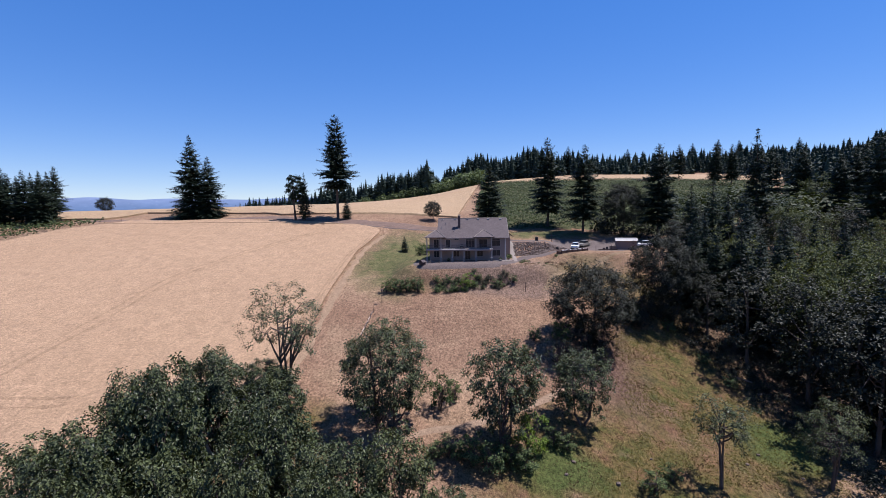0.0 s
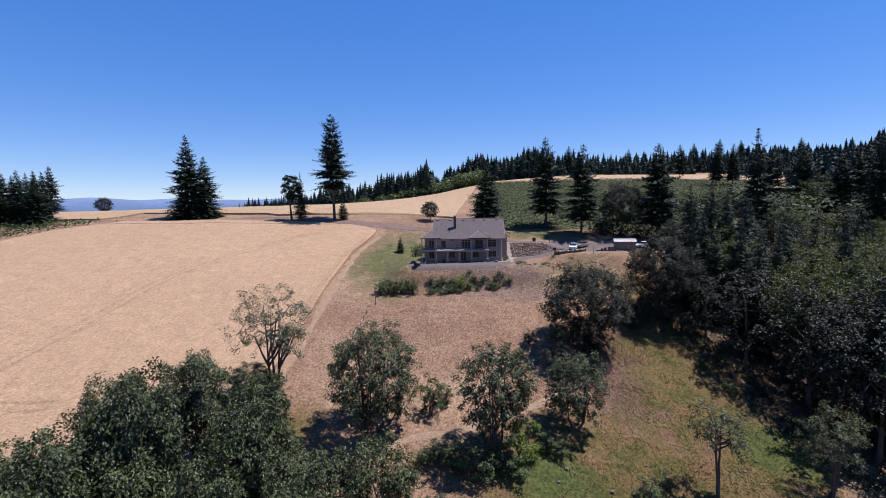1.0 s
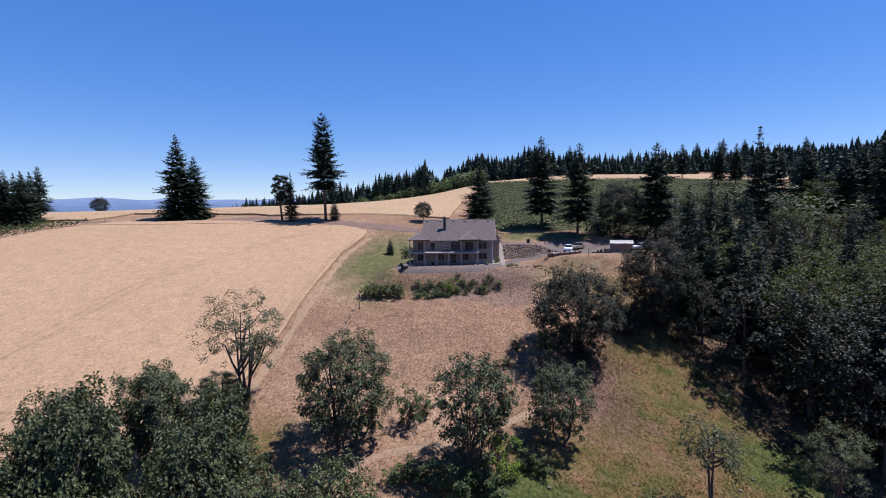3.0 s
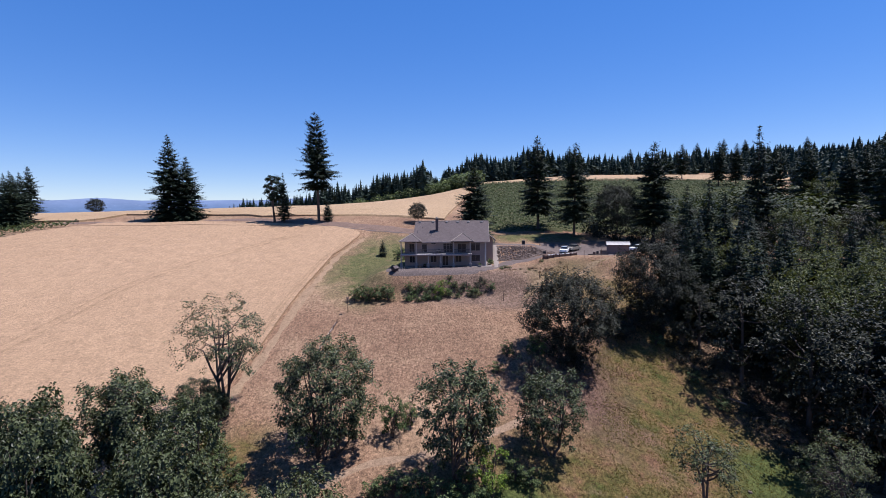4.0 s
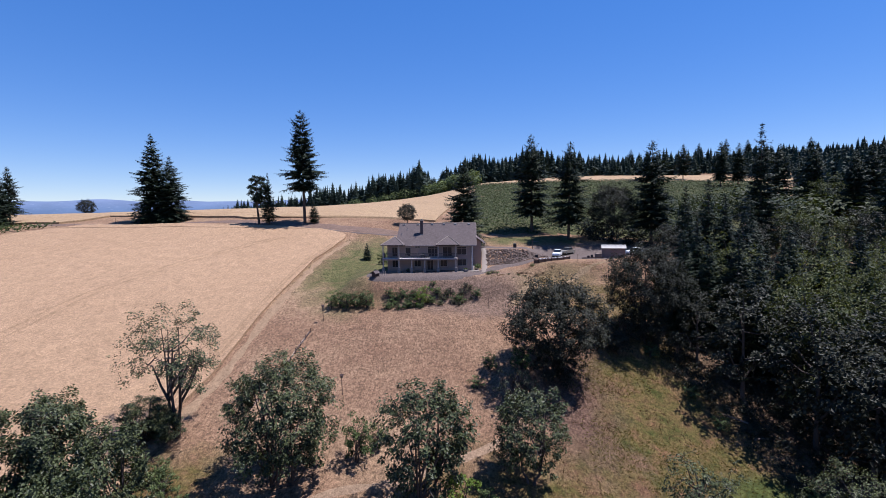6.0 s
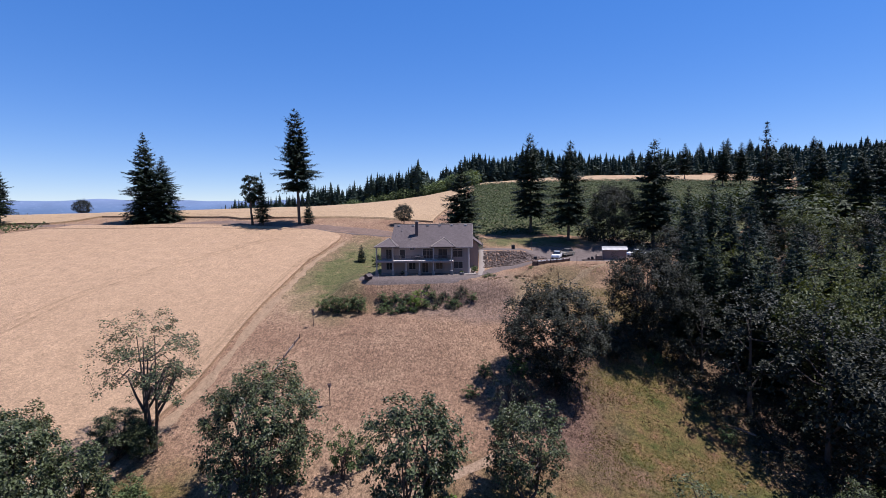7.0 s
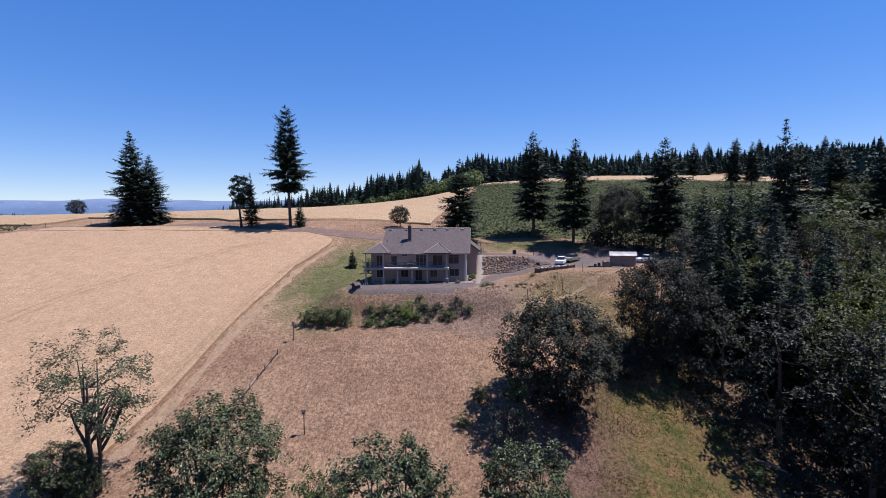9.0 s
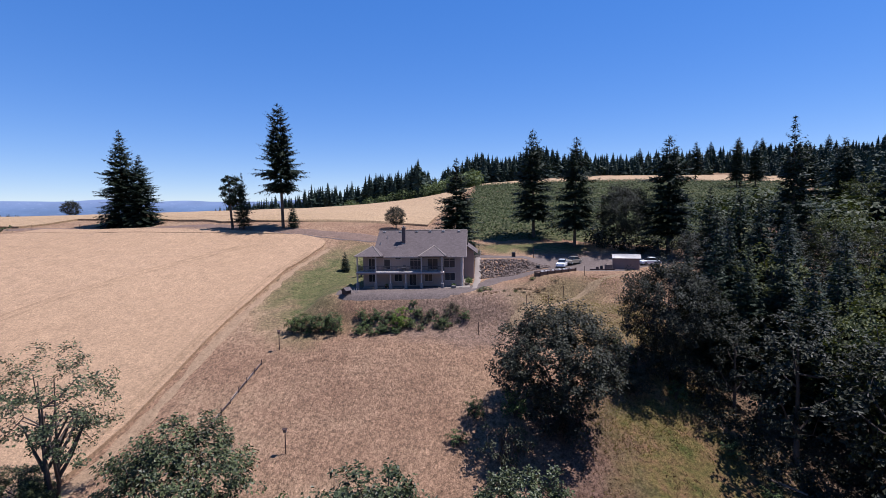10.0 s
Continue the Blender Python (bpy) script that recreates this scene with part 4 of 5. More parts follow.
for x, y, s in ((236, 468, 0.92), (252, 462, 0.86), (214, 470, 0.85), (300, 455, 0.8), (150, 455, 0.75), (60, 440, 0.95), (95, 446, 0.9)):
    plant("fir_mid", x, y, s, x * 13, 1.0, "tall fir rising over the far ridge wood")


def leafy_belt(label, spots, seed, material, name="scrub_belt", leaves=130):
    g, r = Geo(), random.Random(seed)
    for x, y, h in spots(r):
        z = land(x, y)
        for _ in range(leaves):
            d = Vector((r.gauss(0, 1), r.gauss(0, 1), r.gauss(0, 1))).normalized() * r.uniform(0.6, 1.0)
            c = Vector((x + d.x * h * 0.5, y + d.y * h * 0.5, z + h * 0.5 + d.z * h * 0.5))
            up = (d + Vector((r.uniform(-.6, .6), r.uniform(-.6, .6), 0.6))).normalized()
            e = up.cross(Vector((r.uniform(-1, 1), r.uniform(-1, 1), 0.3))).normalized()
            kite(g, c, e, up.cross(e), h * 0.125, h * 0.052)
    tagged(new(name, g.mesh("crown", material)), label, "scrub", kind="stuff")


leafy_belt("bright green scrub along the far wood", lambda r: scatter(r, 160, -75, 14, lambda f: 330, lambda f: 350, lambda f: 6 + 3 * f, 0.3), 8, SHRUB)
leafy_belt("mixed broadleaf scrub on the far slope", lambda r: scatter(r, 200, 110, 230, lambda f: 160, lambda f: 230, lambda f: 9, 0.35), 9, DIM)
leafy_belt("dark mixed thicket beyond the vineyard", lambda r: ((x, y, min(h, 11.4 + 0.03 * y - land(x, y))) for x, y, h in scatter(r, 420, 84, 240, lambda f: 162 + 10 * f, lambda f: 312, lambda f: 8, 0.3)), 12, DIM)
leafy_belt("low scrub under the roadside firs", lambda r: scatter(r, 60, 44, 100, lambda f: 150, lambda f: 162, lambda f: 4, 0.4), 10, OAK)


# undergrowth whose near-black leaves also deepen the shade; second batch added for that
def under_edge(r):
    for _ in range(480):
        y = r.uniform(55, 104)
        yield between(y, WOOD_EDGE) + r.uniform(-7.0, 5), y, r.uniform(0.6, 2.0)
    for _ in range(200):
        y = r.uniform(60, 84)
        yield between(y, WOOD_EDGE) + r.uniform(-8.5, -2), y, r.uniform(0.4, 1.2)


leafy_belt("low undergrowth along the wood edge, dark leaves deepening its shade", under_edge, 15, OAK, "undergrowth", 70)


def vines(label, rows, seed):
    g, r = Geo(), random.Random(seed)
    for (ax, ay), (bx, by) in rows:
        n = int(math.hypot(bx - ax, by - ay) / 0.5)
        for i in range(n):
            f = (i + r.random()) / n
            x, y = ax + (bx - ax) * f, ay + (by - ay) * f
            for _ in range(2):
                c = Vector((x, y + r.uniform(-0.4, 0.4), land(x, y) + r.uniform(0.4, 1.6)))
                up = Vector((r.uniform(-.6, .6), r.uniform(-.9, .3), 0.7)).normalized()
                e = up.cross(Vector((r.uniform(-1, 1), r.uniform(-1, 1), 0.3))).normalized()
                kite(g, c, e, up.cross(e), r.uniform(0.7, 1.1), 0.32)
    tagged(new("vine_rows", g.mesh("crown", VINE)), label, "vines", kind="stuff")


vines("green leafy vine rows on the slope behind the house", [((between(y, ((158, 13), (200, 7), (303, 13), (332, 15))), y), (between(y, ((158, 80), (250, 146), (336, 200))), y + 5)) for y in stops(159, 329, 2.7)], 21)
vines("green leafy vine rows beside the wheat", [((-175, y), (between(y, ((133, -131), (147, -125), (159.5, -117))), y)) for y in stops(134, 159, 2.4)], 22)


def tufts(name, label, n, xa, xb, ya, yb, high, material, seed, keep):
    g, r = Geo(), random.Random(seed)
    while n > 0:
        x, y = r.uniform(xa, xb), r.uniform(ya, yb)
        n -= 1
        if not keep(x, y):
            continue
        z = land(x, y)
        for _ in range(3):
            d = Vector((r.gauss(0, 0.5), r.gauss(0, 0.5), 1)).normalized()
            s = d.cross(Vector((r.uniform(-1, 1), r.uniform(-1, 1), 0))).normalized()
            kite(g, Vector((x + r.uniform(-.1, .1), y + r.uniform(-.1, .1), z - 0.03)), d, s, high * r.uniform(0.5, 1.2), high * 0.16)
    tagged(new(name, g.mesh("crown", material)), label, "grass", kind="stuff")


def on_slope(x, y):
    return x > between(y, WHEAT_EDGE) + 2 and y < (104 if x < 14 else 107 + (x - 14) * 1.05) and x < between(y, WOOD_EDGE)


def patchy(x, y):
    return on_slope(x, y) and noise.noise((x * 0.16, y * 0.16, 9)) > 0.05


tufts("dry_tufts", "short tufts of dry straw-coloured grass", 24000, -25, 60, 46, 126, 0.13, STRAW, 31, on_slope)
tufts("weeds", "patches of russet dry weeds", 14000, 10, 58, 50, 124, 0.25, RUST, 32, lambda x, y: patchy(x, y) and 14 < x < 40)
tufts("grass", "rough green-yellow grass", 36000, 8, 66, 46, 122, 0.22, leafy("rough_grass", (0.101, 0.090, 0.030), (0.209, 0.173, 0.069), 0.45, 0.8, 0.1), 33, lambda x, y: on_slope(x, y) and x > 26 - max(0, 64 - y) and noise.noise((x * 0.12, y * 0.12, 2)) > -0.2)

# ---- the house ----
def house():
    root = tagged(new("house"), "taupe two-storey house with a grey shingle roof and front deck", "house")
    root.matrix_basis = pose(0, 0, 0)
    FRONT, BACK, L, R, EAVE, RIDGE_Y, RIDGE = 114.75, 128.6, -3.4, 12.2, 5.55, 121.65, 9.72
    # outer walls as one shell with gables, and the bay and wing
    g = Geo()
    body = [(L, FRONT), (R, FRONT), (R, BACK), (L, BACK)]
    g.add([(x, y, -0.6) for x, y in body] + [(x, y, EAVE) for x, y in body] + [(R, RIDGE_Y, RIDGE - 0.15), (L, RIDGE_Y, RIDGE - 0.15)],
          [(0, 1, 5, 4), (1, 2, 6, 8, 5), (2, 3, 7, 6), (3, 0, 4, 9, 7)])
    piece("wall", g, SIDING, root, "taupe lap siding")
    g = Geo().box((-5.7, FRONT - 0.003, -0.6), (L, 119.5, EAVE))
    piece("bay", g, SIDING, root, "siding of the end bay")
    g = Geo()
    g.add([(R, 124.5, -0.4), (14.1, 124.5, -0.4), (14.1, 134, -0.4), (R, 134, -0.4), (R, 124.5, 6.7), (14.1, 124.5, 5.2), (14.1, 134, 5.2), (R, 134, 6.7)],
          [(0, 1, 5, 4), (1, 2, 6, 5), (2, 3, 7, 6), (4, 5, 6, 7)])
    piece("wing", g, SIDING, root, "siding of the garage wing")

    # main roof: two slabs
    roof = new("roof")
    roof.parent = root

    def slab(pts, t=0.16, name="roof_plane", mat=None):
        s = Geo()
        n = len(pts)
        s.add([(x, y, z) for x, y, z in pts] + [(x, y, z - t) for x, y, z in pts], [tuple(range(n)), tuple(range(2 * n - 1, n - 1, -1))] + [(i, i + n, (i + 1) % n + n, (i + 1) % n) for i in range(n)])
        return piece(name, s, mat or SHINGLE, roof)

    k = (RIDGE - EAVE) / (RIDGE_Y - FRONT)
    ze = EAVE - 0.55 * k + 0.12
    slab([(-3.95, FRONT - 0.55, ze), (12.9, FRONT - 0.55, ze), (12.9, RIDGE_Y, RIDGE), (-3.95, RIDGE_Y, RIDGE)])
    slab([(-3.95, RIDGE_Y, RIDGE), (12.9, RIDGE_Y, RIDGE), (12.9, BACK + 0.55, ze), (-3.95, BACK + 0.55, ze)])
    slab([(R + 0.02, 124.0, 6.95), (14.9, 124.0, 4.95), (14.9, 134.6, 4.95), (R + 0.02, 134.6, 6.95)])
    # hipped porch roofs at both ends of the deck
    for cx, half in ((-4.25, 2.35), (7.05, 2.4)):
        y0, y1, ap = 111.9, 119.0, Vector((cx, 116.4, 7.12))
        z0 = 5.62
        for p, q in (((cx - half, y0), (cx + half, y0)), ((cx + half, y0), (cx + half, y1)), ((cx - half, y1), (cx - half, y0))):
            slab([(*p, z0), (*q, z0), tuple(ap)], 0.12)
            if p[1] < 112:
                piece("hip_cap", Geo().tube([(*p, z0 + 0.03), tuple(ap + Vector((0, 0, 0.03)))], [0.09, 0.09], 5), CONCRETE, roof, "paler ridge cap")
    piece("ridge_cap", Geo().tube([(-3.95, RIDGE_Y, RIDGE + 0.02), (12.9, RIDGE_Y, RIDGE + 0.02)], [0.1, 0.1], 6), CONCRETE, roof, "paler ridge cap")
    # eave board, gutters and ridge vents
    piece("gutter", Geo().box((-1.85, FRONT - 0.68, ze - 0.16), (4.6, FRONT - 0.552, ze - 0.02)), TRIM, roof, "pale painted gutter")
    piece("gutter", Geo().box((9.5, FRONT - 0.68, ze - 0.16), (12.92, FRONT - 0.552, ze - 0.02)), TRIM, roof, "pale painted gutter")
    for x in (-2.9, 0.2, 3.3, 5.9, 8.4, 11.4):
        piece("roof_vent", Geo().box((x - 0.28, RIDGE_Y - 0.75, RIDGE - 0.42), (x + 0.28, RIDGE_Y - 0.35, RIDGE - 0.1), None, 0.05), METAL, roof, "small metal roof vent")
    for x, y in ((-2.0, 119.3), (0.1, 116.6), (-3.0, 117.6)):
        z = EAVE + (y - FRONT) * k
        piece("vent_pipe", Geo().tube([(x, y, z - 0.1), (x, y, z + 0.45)], [0.07, 0.07], 8), METAL, roof, "thin metal vent pipe")
    rake = Geo()
    for a, b in (((12.92, FRONT - 0.6, ze - 0.02), (12.92, RIDGE_Y, RIDGE - 0.02)), ((12.92, RIDGE_Y, RIDGE - 0.02), (12.92, BACK + 0.6, ze - 0.02))):
        rake.add([a, b, (b[0], b[1], b[2] - 0.25), (a[0], a[1], a[2] - 0.25), (a[0] + 0.04, a[1], a[2]), (b[0] + 0.04, b[1], b[2]), (b[0] + 0.04, b[1], b[2] - 0.25), (a[0] + 0.04, a[1], a[2] - 0.25)],
                 [(0, 1, 2, 3), (7, 6, 5, 4), (0, 4, 5, 1), (3, 2, 6, 7), (0, 3, 7, 4), (1, 5, 6, 2)])
    piece("rake_board", rake, TRIM, roof, "pale painted rake board")
    ch = piece("chimney", Geo().box((0.98, 117.7, 6.2), (1.58, 118.5, 10.35)), BRICK, root, "dark stone chimney")
    piece("chimney_cap", Geo().box((0.88, 117.6, 10.352), (1.68, 118.6, 10.47), None, 0.03), CONCRETE, ch, "pale chimney cap")
    piece("flue", Geo().tube([(1.28, 118.1, 10.47), (1.28, 118.1, 10.75)], [0.13, 0.15], 10), METAL, ch, "metal flue pipe")
    piece("flashing", Geo().box((0.9, 117.62, 7.2), (1.66, 117.69, 7.5)), METAL, ch, "pale metal flashing")

    # windows
    def window(x0, x1, z0, z1, y, sashes=2, transom=0.0, name="window"):
        w = new(name)
        w.parent = root
        f = Geo()
        t = 0.09
        for a, b in (((x0, z0), (x1, z0 + t)), ((x0, z1 - t), (x1, z1)), ((x0, z0 + t), (x0 + t, z1 - t)), ((x1 - t, z0 + t), (x1, z1 - t))):
            f.box((a[0], y - 0.07, a[1]), (b[0], y - 0.004, b[1]))
        piece("window_frame", f, TRIM, w, "pale painted frame")
        step = (x1 - x0 - 2 * t) / sashes
        for i in range(sashes):
            a = x0 + t + step * i
            spans = [(z0 + t, z1 - t - transom)] + ([(z1 - t - transom + 0.07, z1 - t)] if transom else [])
            for lo, hi in spans:
                piece("pane", Geo().box((a + 0.02, y - 0.035, lo), (a + step - 0.02, y - 0.006, hi)), GLASS, w)
            if i:
                piece("mullion", Geo().box((a - 0.02, y - 0.06, z0 + t), (a + 0.02, y - 0.005, z1 - t)), TRIM, w)

    F = FRONT
    window(8.85, 10.95, 3.25, 5.05, F, 2, 0.4)
    window(9.0, 10.95, 0.95, 2.45, F, 2)
    window(2.75, 5.0, 2.95, 5.05, F, 3, 0.4, "deck_door")
    window(5.9, 7.9, 2.95, 5.0, F, 2, 0, "deck_door")
    window(0.1, 1.25, 4.75, 5.2, F, 2)
    window(-1.95, -0.7, 3.0, 4.9, F, 1, 0, "deck_door")
    window(-4.75, -3.45, 2.95, 5.0, F - 0.003, 2, 0, "deck_door")
    window(-4.75, -3.4, 0.7, 2.35, F - 0.003, 2)
    window(-0.1, 1.4, 0.8, 2.3, F, 2)
    window(2.6, 4.0, 0.1, 2.3, F, 2, 0, "patio_door")
    window(5.4, 6.9, 0.8, 2.3, F, 2)

    # side windows of the wing and the end wall
    def side_window(y0, y1, z0, z1, x):
        w = new("window")
        w.parent = root
        f = Geo().box((x + 0.004, y0, z0), (x + 0.06, y1, z0 + 0.09)).box((x + 0.004, y0, z1 - 0.09), (x + 0.06, y1, z1)).box((x + 0.004, y0, z0 + 0.09), (x + 0.06, y0 + 0.09, z1 - 0.09)).box((x + 0.004, y1 - 0.09, z0 + 0.09), (x + 0.06, y1, z1 - 0.09))
        piece("window_frame", f, TRIM, w)
        piece("pane", Geo().box((x + 0.006, y0 + 0.09, z0 + 0.09), (x + 0.03, y1 - 0.09, z1 - 0.09)), GLASS, w)

    side_window(117.5, 119.0, 3.4, 4.9, R)
    side_window(120.6, 121.8, 1.0, 2.4, R)
    side_window(126.5, 128.0, 2.9, 4.6, 14.1)
    side_window(130.5, 132.5, 2.9, 4.9, 14.1)
    piece("corner_board", Geo().box((R - 0.16, FRONT - 0.03, -0.3), (R + 0.03, FRONT + 0.16, EAVE - 0.2)), SUNLIT_EDGE, root, "corner board, the end wall's sunlight put into its pale colour")
    piece("downpipe", Geo().tube([(R - 0.3, FRONT - 0.12, 0.0), (R - 0.3, FRONT - 0.12, EAVE - 0.3)], [0.06, 0.06], 6), TRIM, root, "pale downpipe")

    # deck with columns and rails
    deck = new("deck")
    deck.parent = root
    for i in range(16):
        y = 112.15 + i * 0.163
        piece("deck_board", Geo().box((-6.35, y, 2.78), (9.0, y + 0.15, 2.83)), DECK, deck)
    piece("rim_beam", Geo().box((-6.4, 112.0, 2.48), (9.05, 112.14, 2.777)), SIDING, deck, "taupe painted rim beam")
    piece("rim_beam", Geo().box((-6.4, 112.143, 2.48), (-6.28, 114.74, 2.777)), SIDING, deck, "taupe painted rim beam")
    piece("rim_beam", Geo().box((8.93, 112.143, 2.48), (9.05, 114.74, 2.777)), SIDING, deck, "taupe painted rim beam")
    for x in (-6.15, -2.9, -0.3, 2.4, 5.15, 8.75):
        full = x in (-6.15, -2.9, 5.15, 8.75)
        c = piece("column", Geo().box((x - 0.11, 112.16, 0.9), (x + 0.11, 112.38, 2.47 if not full else 2.47)), TRIM, deck, "pale square column")
        piece("pedestal", Geo().box((x - 0.27, 112.0, -0.5), (x + 0.27, 112.54, 0.9), None, 0.04), STONE, c, "stone-faced pedestal")
        if full:
            piece("post", Geo().box((x - 0.1, 112.17, 2.84), (x + 0.1, 112.37, 5.6)), TRIM, deck, "pale roof post")
    for x0, x1 in ((-6.05, -3.02), (-2.78, 5.03), (5.27, 8.63)):
        piece("rail", Geo().box((x0, 112.2, 3.78), (x1, 112.28, 3.86)), DARK_TRIM, deck, "dark top rail")
        piece("rail", Geo().box((x0, 112.21, 2.95), (x1, 112.27, 3.0)), DARK_TRIM, deck, "dark bottom rail")
        for j in range(1, int((x1 - x0) / 0.22)):
            x = x0 + j * (x1 - x0) / int((x1 - x0) / 0.22)
            piece("baluster", Geo().box((x - 0.02, 112.22, 3.0), (x + 0.02, 112.26, 3.78)), DARK_TRIM, deck)
    for y0, x in ((112.4, -6.2), (112.4, 8.85)):
        piece("rail", Geo().box((x - 0.04, y0, 3.78), (x + 0.04, 114.7, 3.86)), DARK_TRIM, deck, "dark side rail")
        for j in range(9):
            piece("baluster", Geo().box((x - 0.02, y0 + 0.15 + j * 0.25, 2.84), (x + 0.02, y0 + 0.19 + j * 0.25, 3.78)), DARK_TRIM, deck)
    return root


house()
tagged(piece("patio", Geo().box((-5.4, 112.9, -0.45), (12.24, 114.745, 0.02)).box((12.25, 112.9, -0.45), (13.5, 124.4, 0.015)), CONCRETE), "pale concrete patio along the house", "patio", kind="structure")
ribbon("walk", ((14.3, 112.5), (14.6, 118), (14.9, 125), (15.0, 132), (14.9, 138)), 1.4, 0.09, CONCRETE, "pale concrete walk climbing beside the house", "path", rough=0.0)


def deck_table(x, y, z):
    root = tagged(new("patio_table"), "dark metal patio table on the deck", "table")
    piece("tabletop", Geo().tube([(0, 0, 0.70), (0, 0, 0.74)], [0.6, 0.6], 20), DARK_TRIM, root)
    for i in range(4):
        a = i * math.pi / 2 + 0.7
        piece("leg", Geo().tube([(0.5 * math.cos(a), 0.5 * math.sin(a), 0), (0.4 * math.cos(a), 0.4 * math.sin(a), 0.7)], [0.025, 0.025], 6), DARK_TRIM, root)
    root.matrix_basis = pose(x, y, z)


deck_table(1.9, 113.3, 2.83)


def patio_chair():
    root = tagged(new("patio_chair"), "dark metal patio chair on the deck", "chair", "deck chairs")
    piece("seat", Geo().box((-0.24, -0.24, 0.42), (0.24, 0.24, 0.46), None, 0.01), DARK_TRIM, root)
    piece("backrest", Geo().box((-0.24, 0.2, 0.46), (0.24, 0.24, 0.95), None, 0.01), DARK_TRIM, root)
    for sx in (-0.21, 0.21):
        for sy in (-0.21, 0.21):
            piece("leg", Geo().tube([(sx, sy, 0), (sx, sy, 0.42)], [0.018, 0.018], 5), DARK_TRIM, root)
    return root


first = patio_chair()
first.matrix_basis = pose(1.0, 113.4, 2.83, 0, 0, 80)
for x, y, a in ((2.85, 113.3, -95), (1.9, 114.1, 5), (-1.5, 113.6, 30), (6.4, 113.5, -20)):
    copy_thing(first, pose(x, y, 2.83, 0, 0, a))


def bowl_planter(x, y, z, r, label, material):
    root = tagged(new("planter"), label, "planter")
    piece("pot", Geo().tube([(0, 0, 0), (0, 0, 0.1), (0, 0, r * 0.9)], [r * 0.6, r * 0.8, r], 14), material, root)
    g, q = Geo(), random.Random(int(x * 10))
    for _ in range(60):
        d = Vector((q.gauss(0, 1), q.gauss(0, 1), abs(q.gauss(0, 1)))).normalized()
        kite(g, Vector((d.x * r * 0.7, d.y * r * 0.7, r * 0.9 + d.z * r * 0.5)), d, d.cross(Vector((0.2, 0.3, 1))).normalized(), 0.25, 0.07)
    piece("plant", g, SHRUB, root)
    root.matrix_basis = pose(x, y, z)


bowl_planter(10.7, 112.3, -0.02, 0.5, "stone planter with low green plants", STONE)
bowl_planter(12.9, 115.6, 0.02, 0.4, "clay planter by the end wall", WOOD)
bowl_planter(-1.2, 112.9, 0.02, 0.35, "dark planter under the deck", BLACK)
for x, y, s in ((13.3, 116.6, 0.55), (13.2, 118.2, 0.6), (13.4, 119.6, 0.45)):
    plant("bush", x, y, s, x * 300, 0.8, "green shrub against the end wall", sink=-0.1)

# ---- round the house ----
def doghouse(x, y):
    root = tagged(new("doghouse"), "small dark wooden doghouse on the gravel", "doghouse")
    piece("body", Geo().add([(-0.6, -0.45, 0), (0.6, -0.45, 0), (0.6, 0.45, 0), (-0.6, 0.45, 0), (-0.6, -0.45, 0.7), (0.6, -0.45, 0.7), (0.6, 0.45, 0.7), (-0.6, 0.45, 0.7), (-0.6, 0, 1.05), (0.6, 0, 1.05)],
                            [(0, 1, 5, 4), (1, 2, 6, 9, 5), (2, 3, 7, 6), (3, 0, 4, 8, 7)]), TIMBER, root)
    for s in (-1, 1):
        piece("roof", Geo().add([(-0.72, s * 0.6, 0.62), (0.72, s * 0.6, 0.62), (0.72, 0, 1.13), (-0.72, 0, 1.13), (-0.72, s * 0.6, 0.57), (0.72, s * 0.6, 0.57), (0.72, 0, 1.07), (-0.72, 0, 1.07)],
                                [(0, 1, 2, 3), (7, 6, 5, 4), (0, 4, 5, 1), (1, 5, 6, 2), (3, 7, 4, 0)]), SHINGLE, root, "grey roof slope")
    root.matrix_basis = pose(x, y, land(x, y) + 0.05, 0, 0, 60)


doghouse(-6.8, 107.2)
for i in range(4):
    a = tagged(piece("garden_stake", Geo().tube([(0, 0, -0.2), (0, 0, 0.85)], [0.05, 0.045], 6), PALE_WOOD), "short pale stake beside the doghouse", "stake", "stakes")
    a.matrix_basis = pose(-5.9 + 0.28 * i, 107.1 + 0.5 * i, land(-5.9 + 0.28 * i, 107.1 + 0.5 * i))


def feeder_post(x, y, h):
    root = tagged(new("birdhouse_post"), "thin dark post carrying a small birdhouse", "birdhouse", "birdhouse posts")
    piece("pole", Geo().tube([(0, 0, -0.4), (0, 0, h - 0.45)], [0.06, 0.05], 7), TIMBER, root)
    box = piece("nest_box", Geo().box((-0.17, -0.15, h - 0.45), (0.17, 0.15, h - 0.12), None, 0.015), WOOD, root, "weathered nest box")
    piece("lid", Geo().add([(-0.24, -0.24, h - 0.118), (0.24, -0.24, h - 0.118), (0.24, 0.24, h - 0.118), (-0.24, 0.24, h - 0.118), (-0.24, 0, h + 0.06), (0.24, 0, h + 0.06)], [(0, 3, 2, 1), (0, 1, 5, 4), (2, 3, 4, 5), (0, 4, 3), (1, 2, 5)]), TIMBER, box, "dark peaked lid")
    root.matrix_basis = pose(x, y, land(x, y))


feeder_post(-14.2, 96.8, 2.9)
feeder_post(-5.9, 77.8, 2.9)


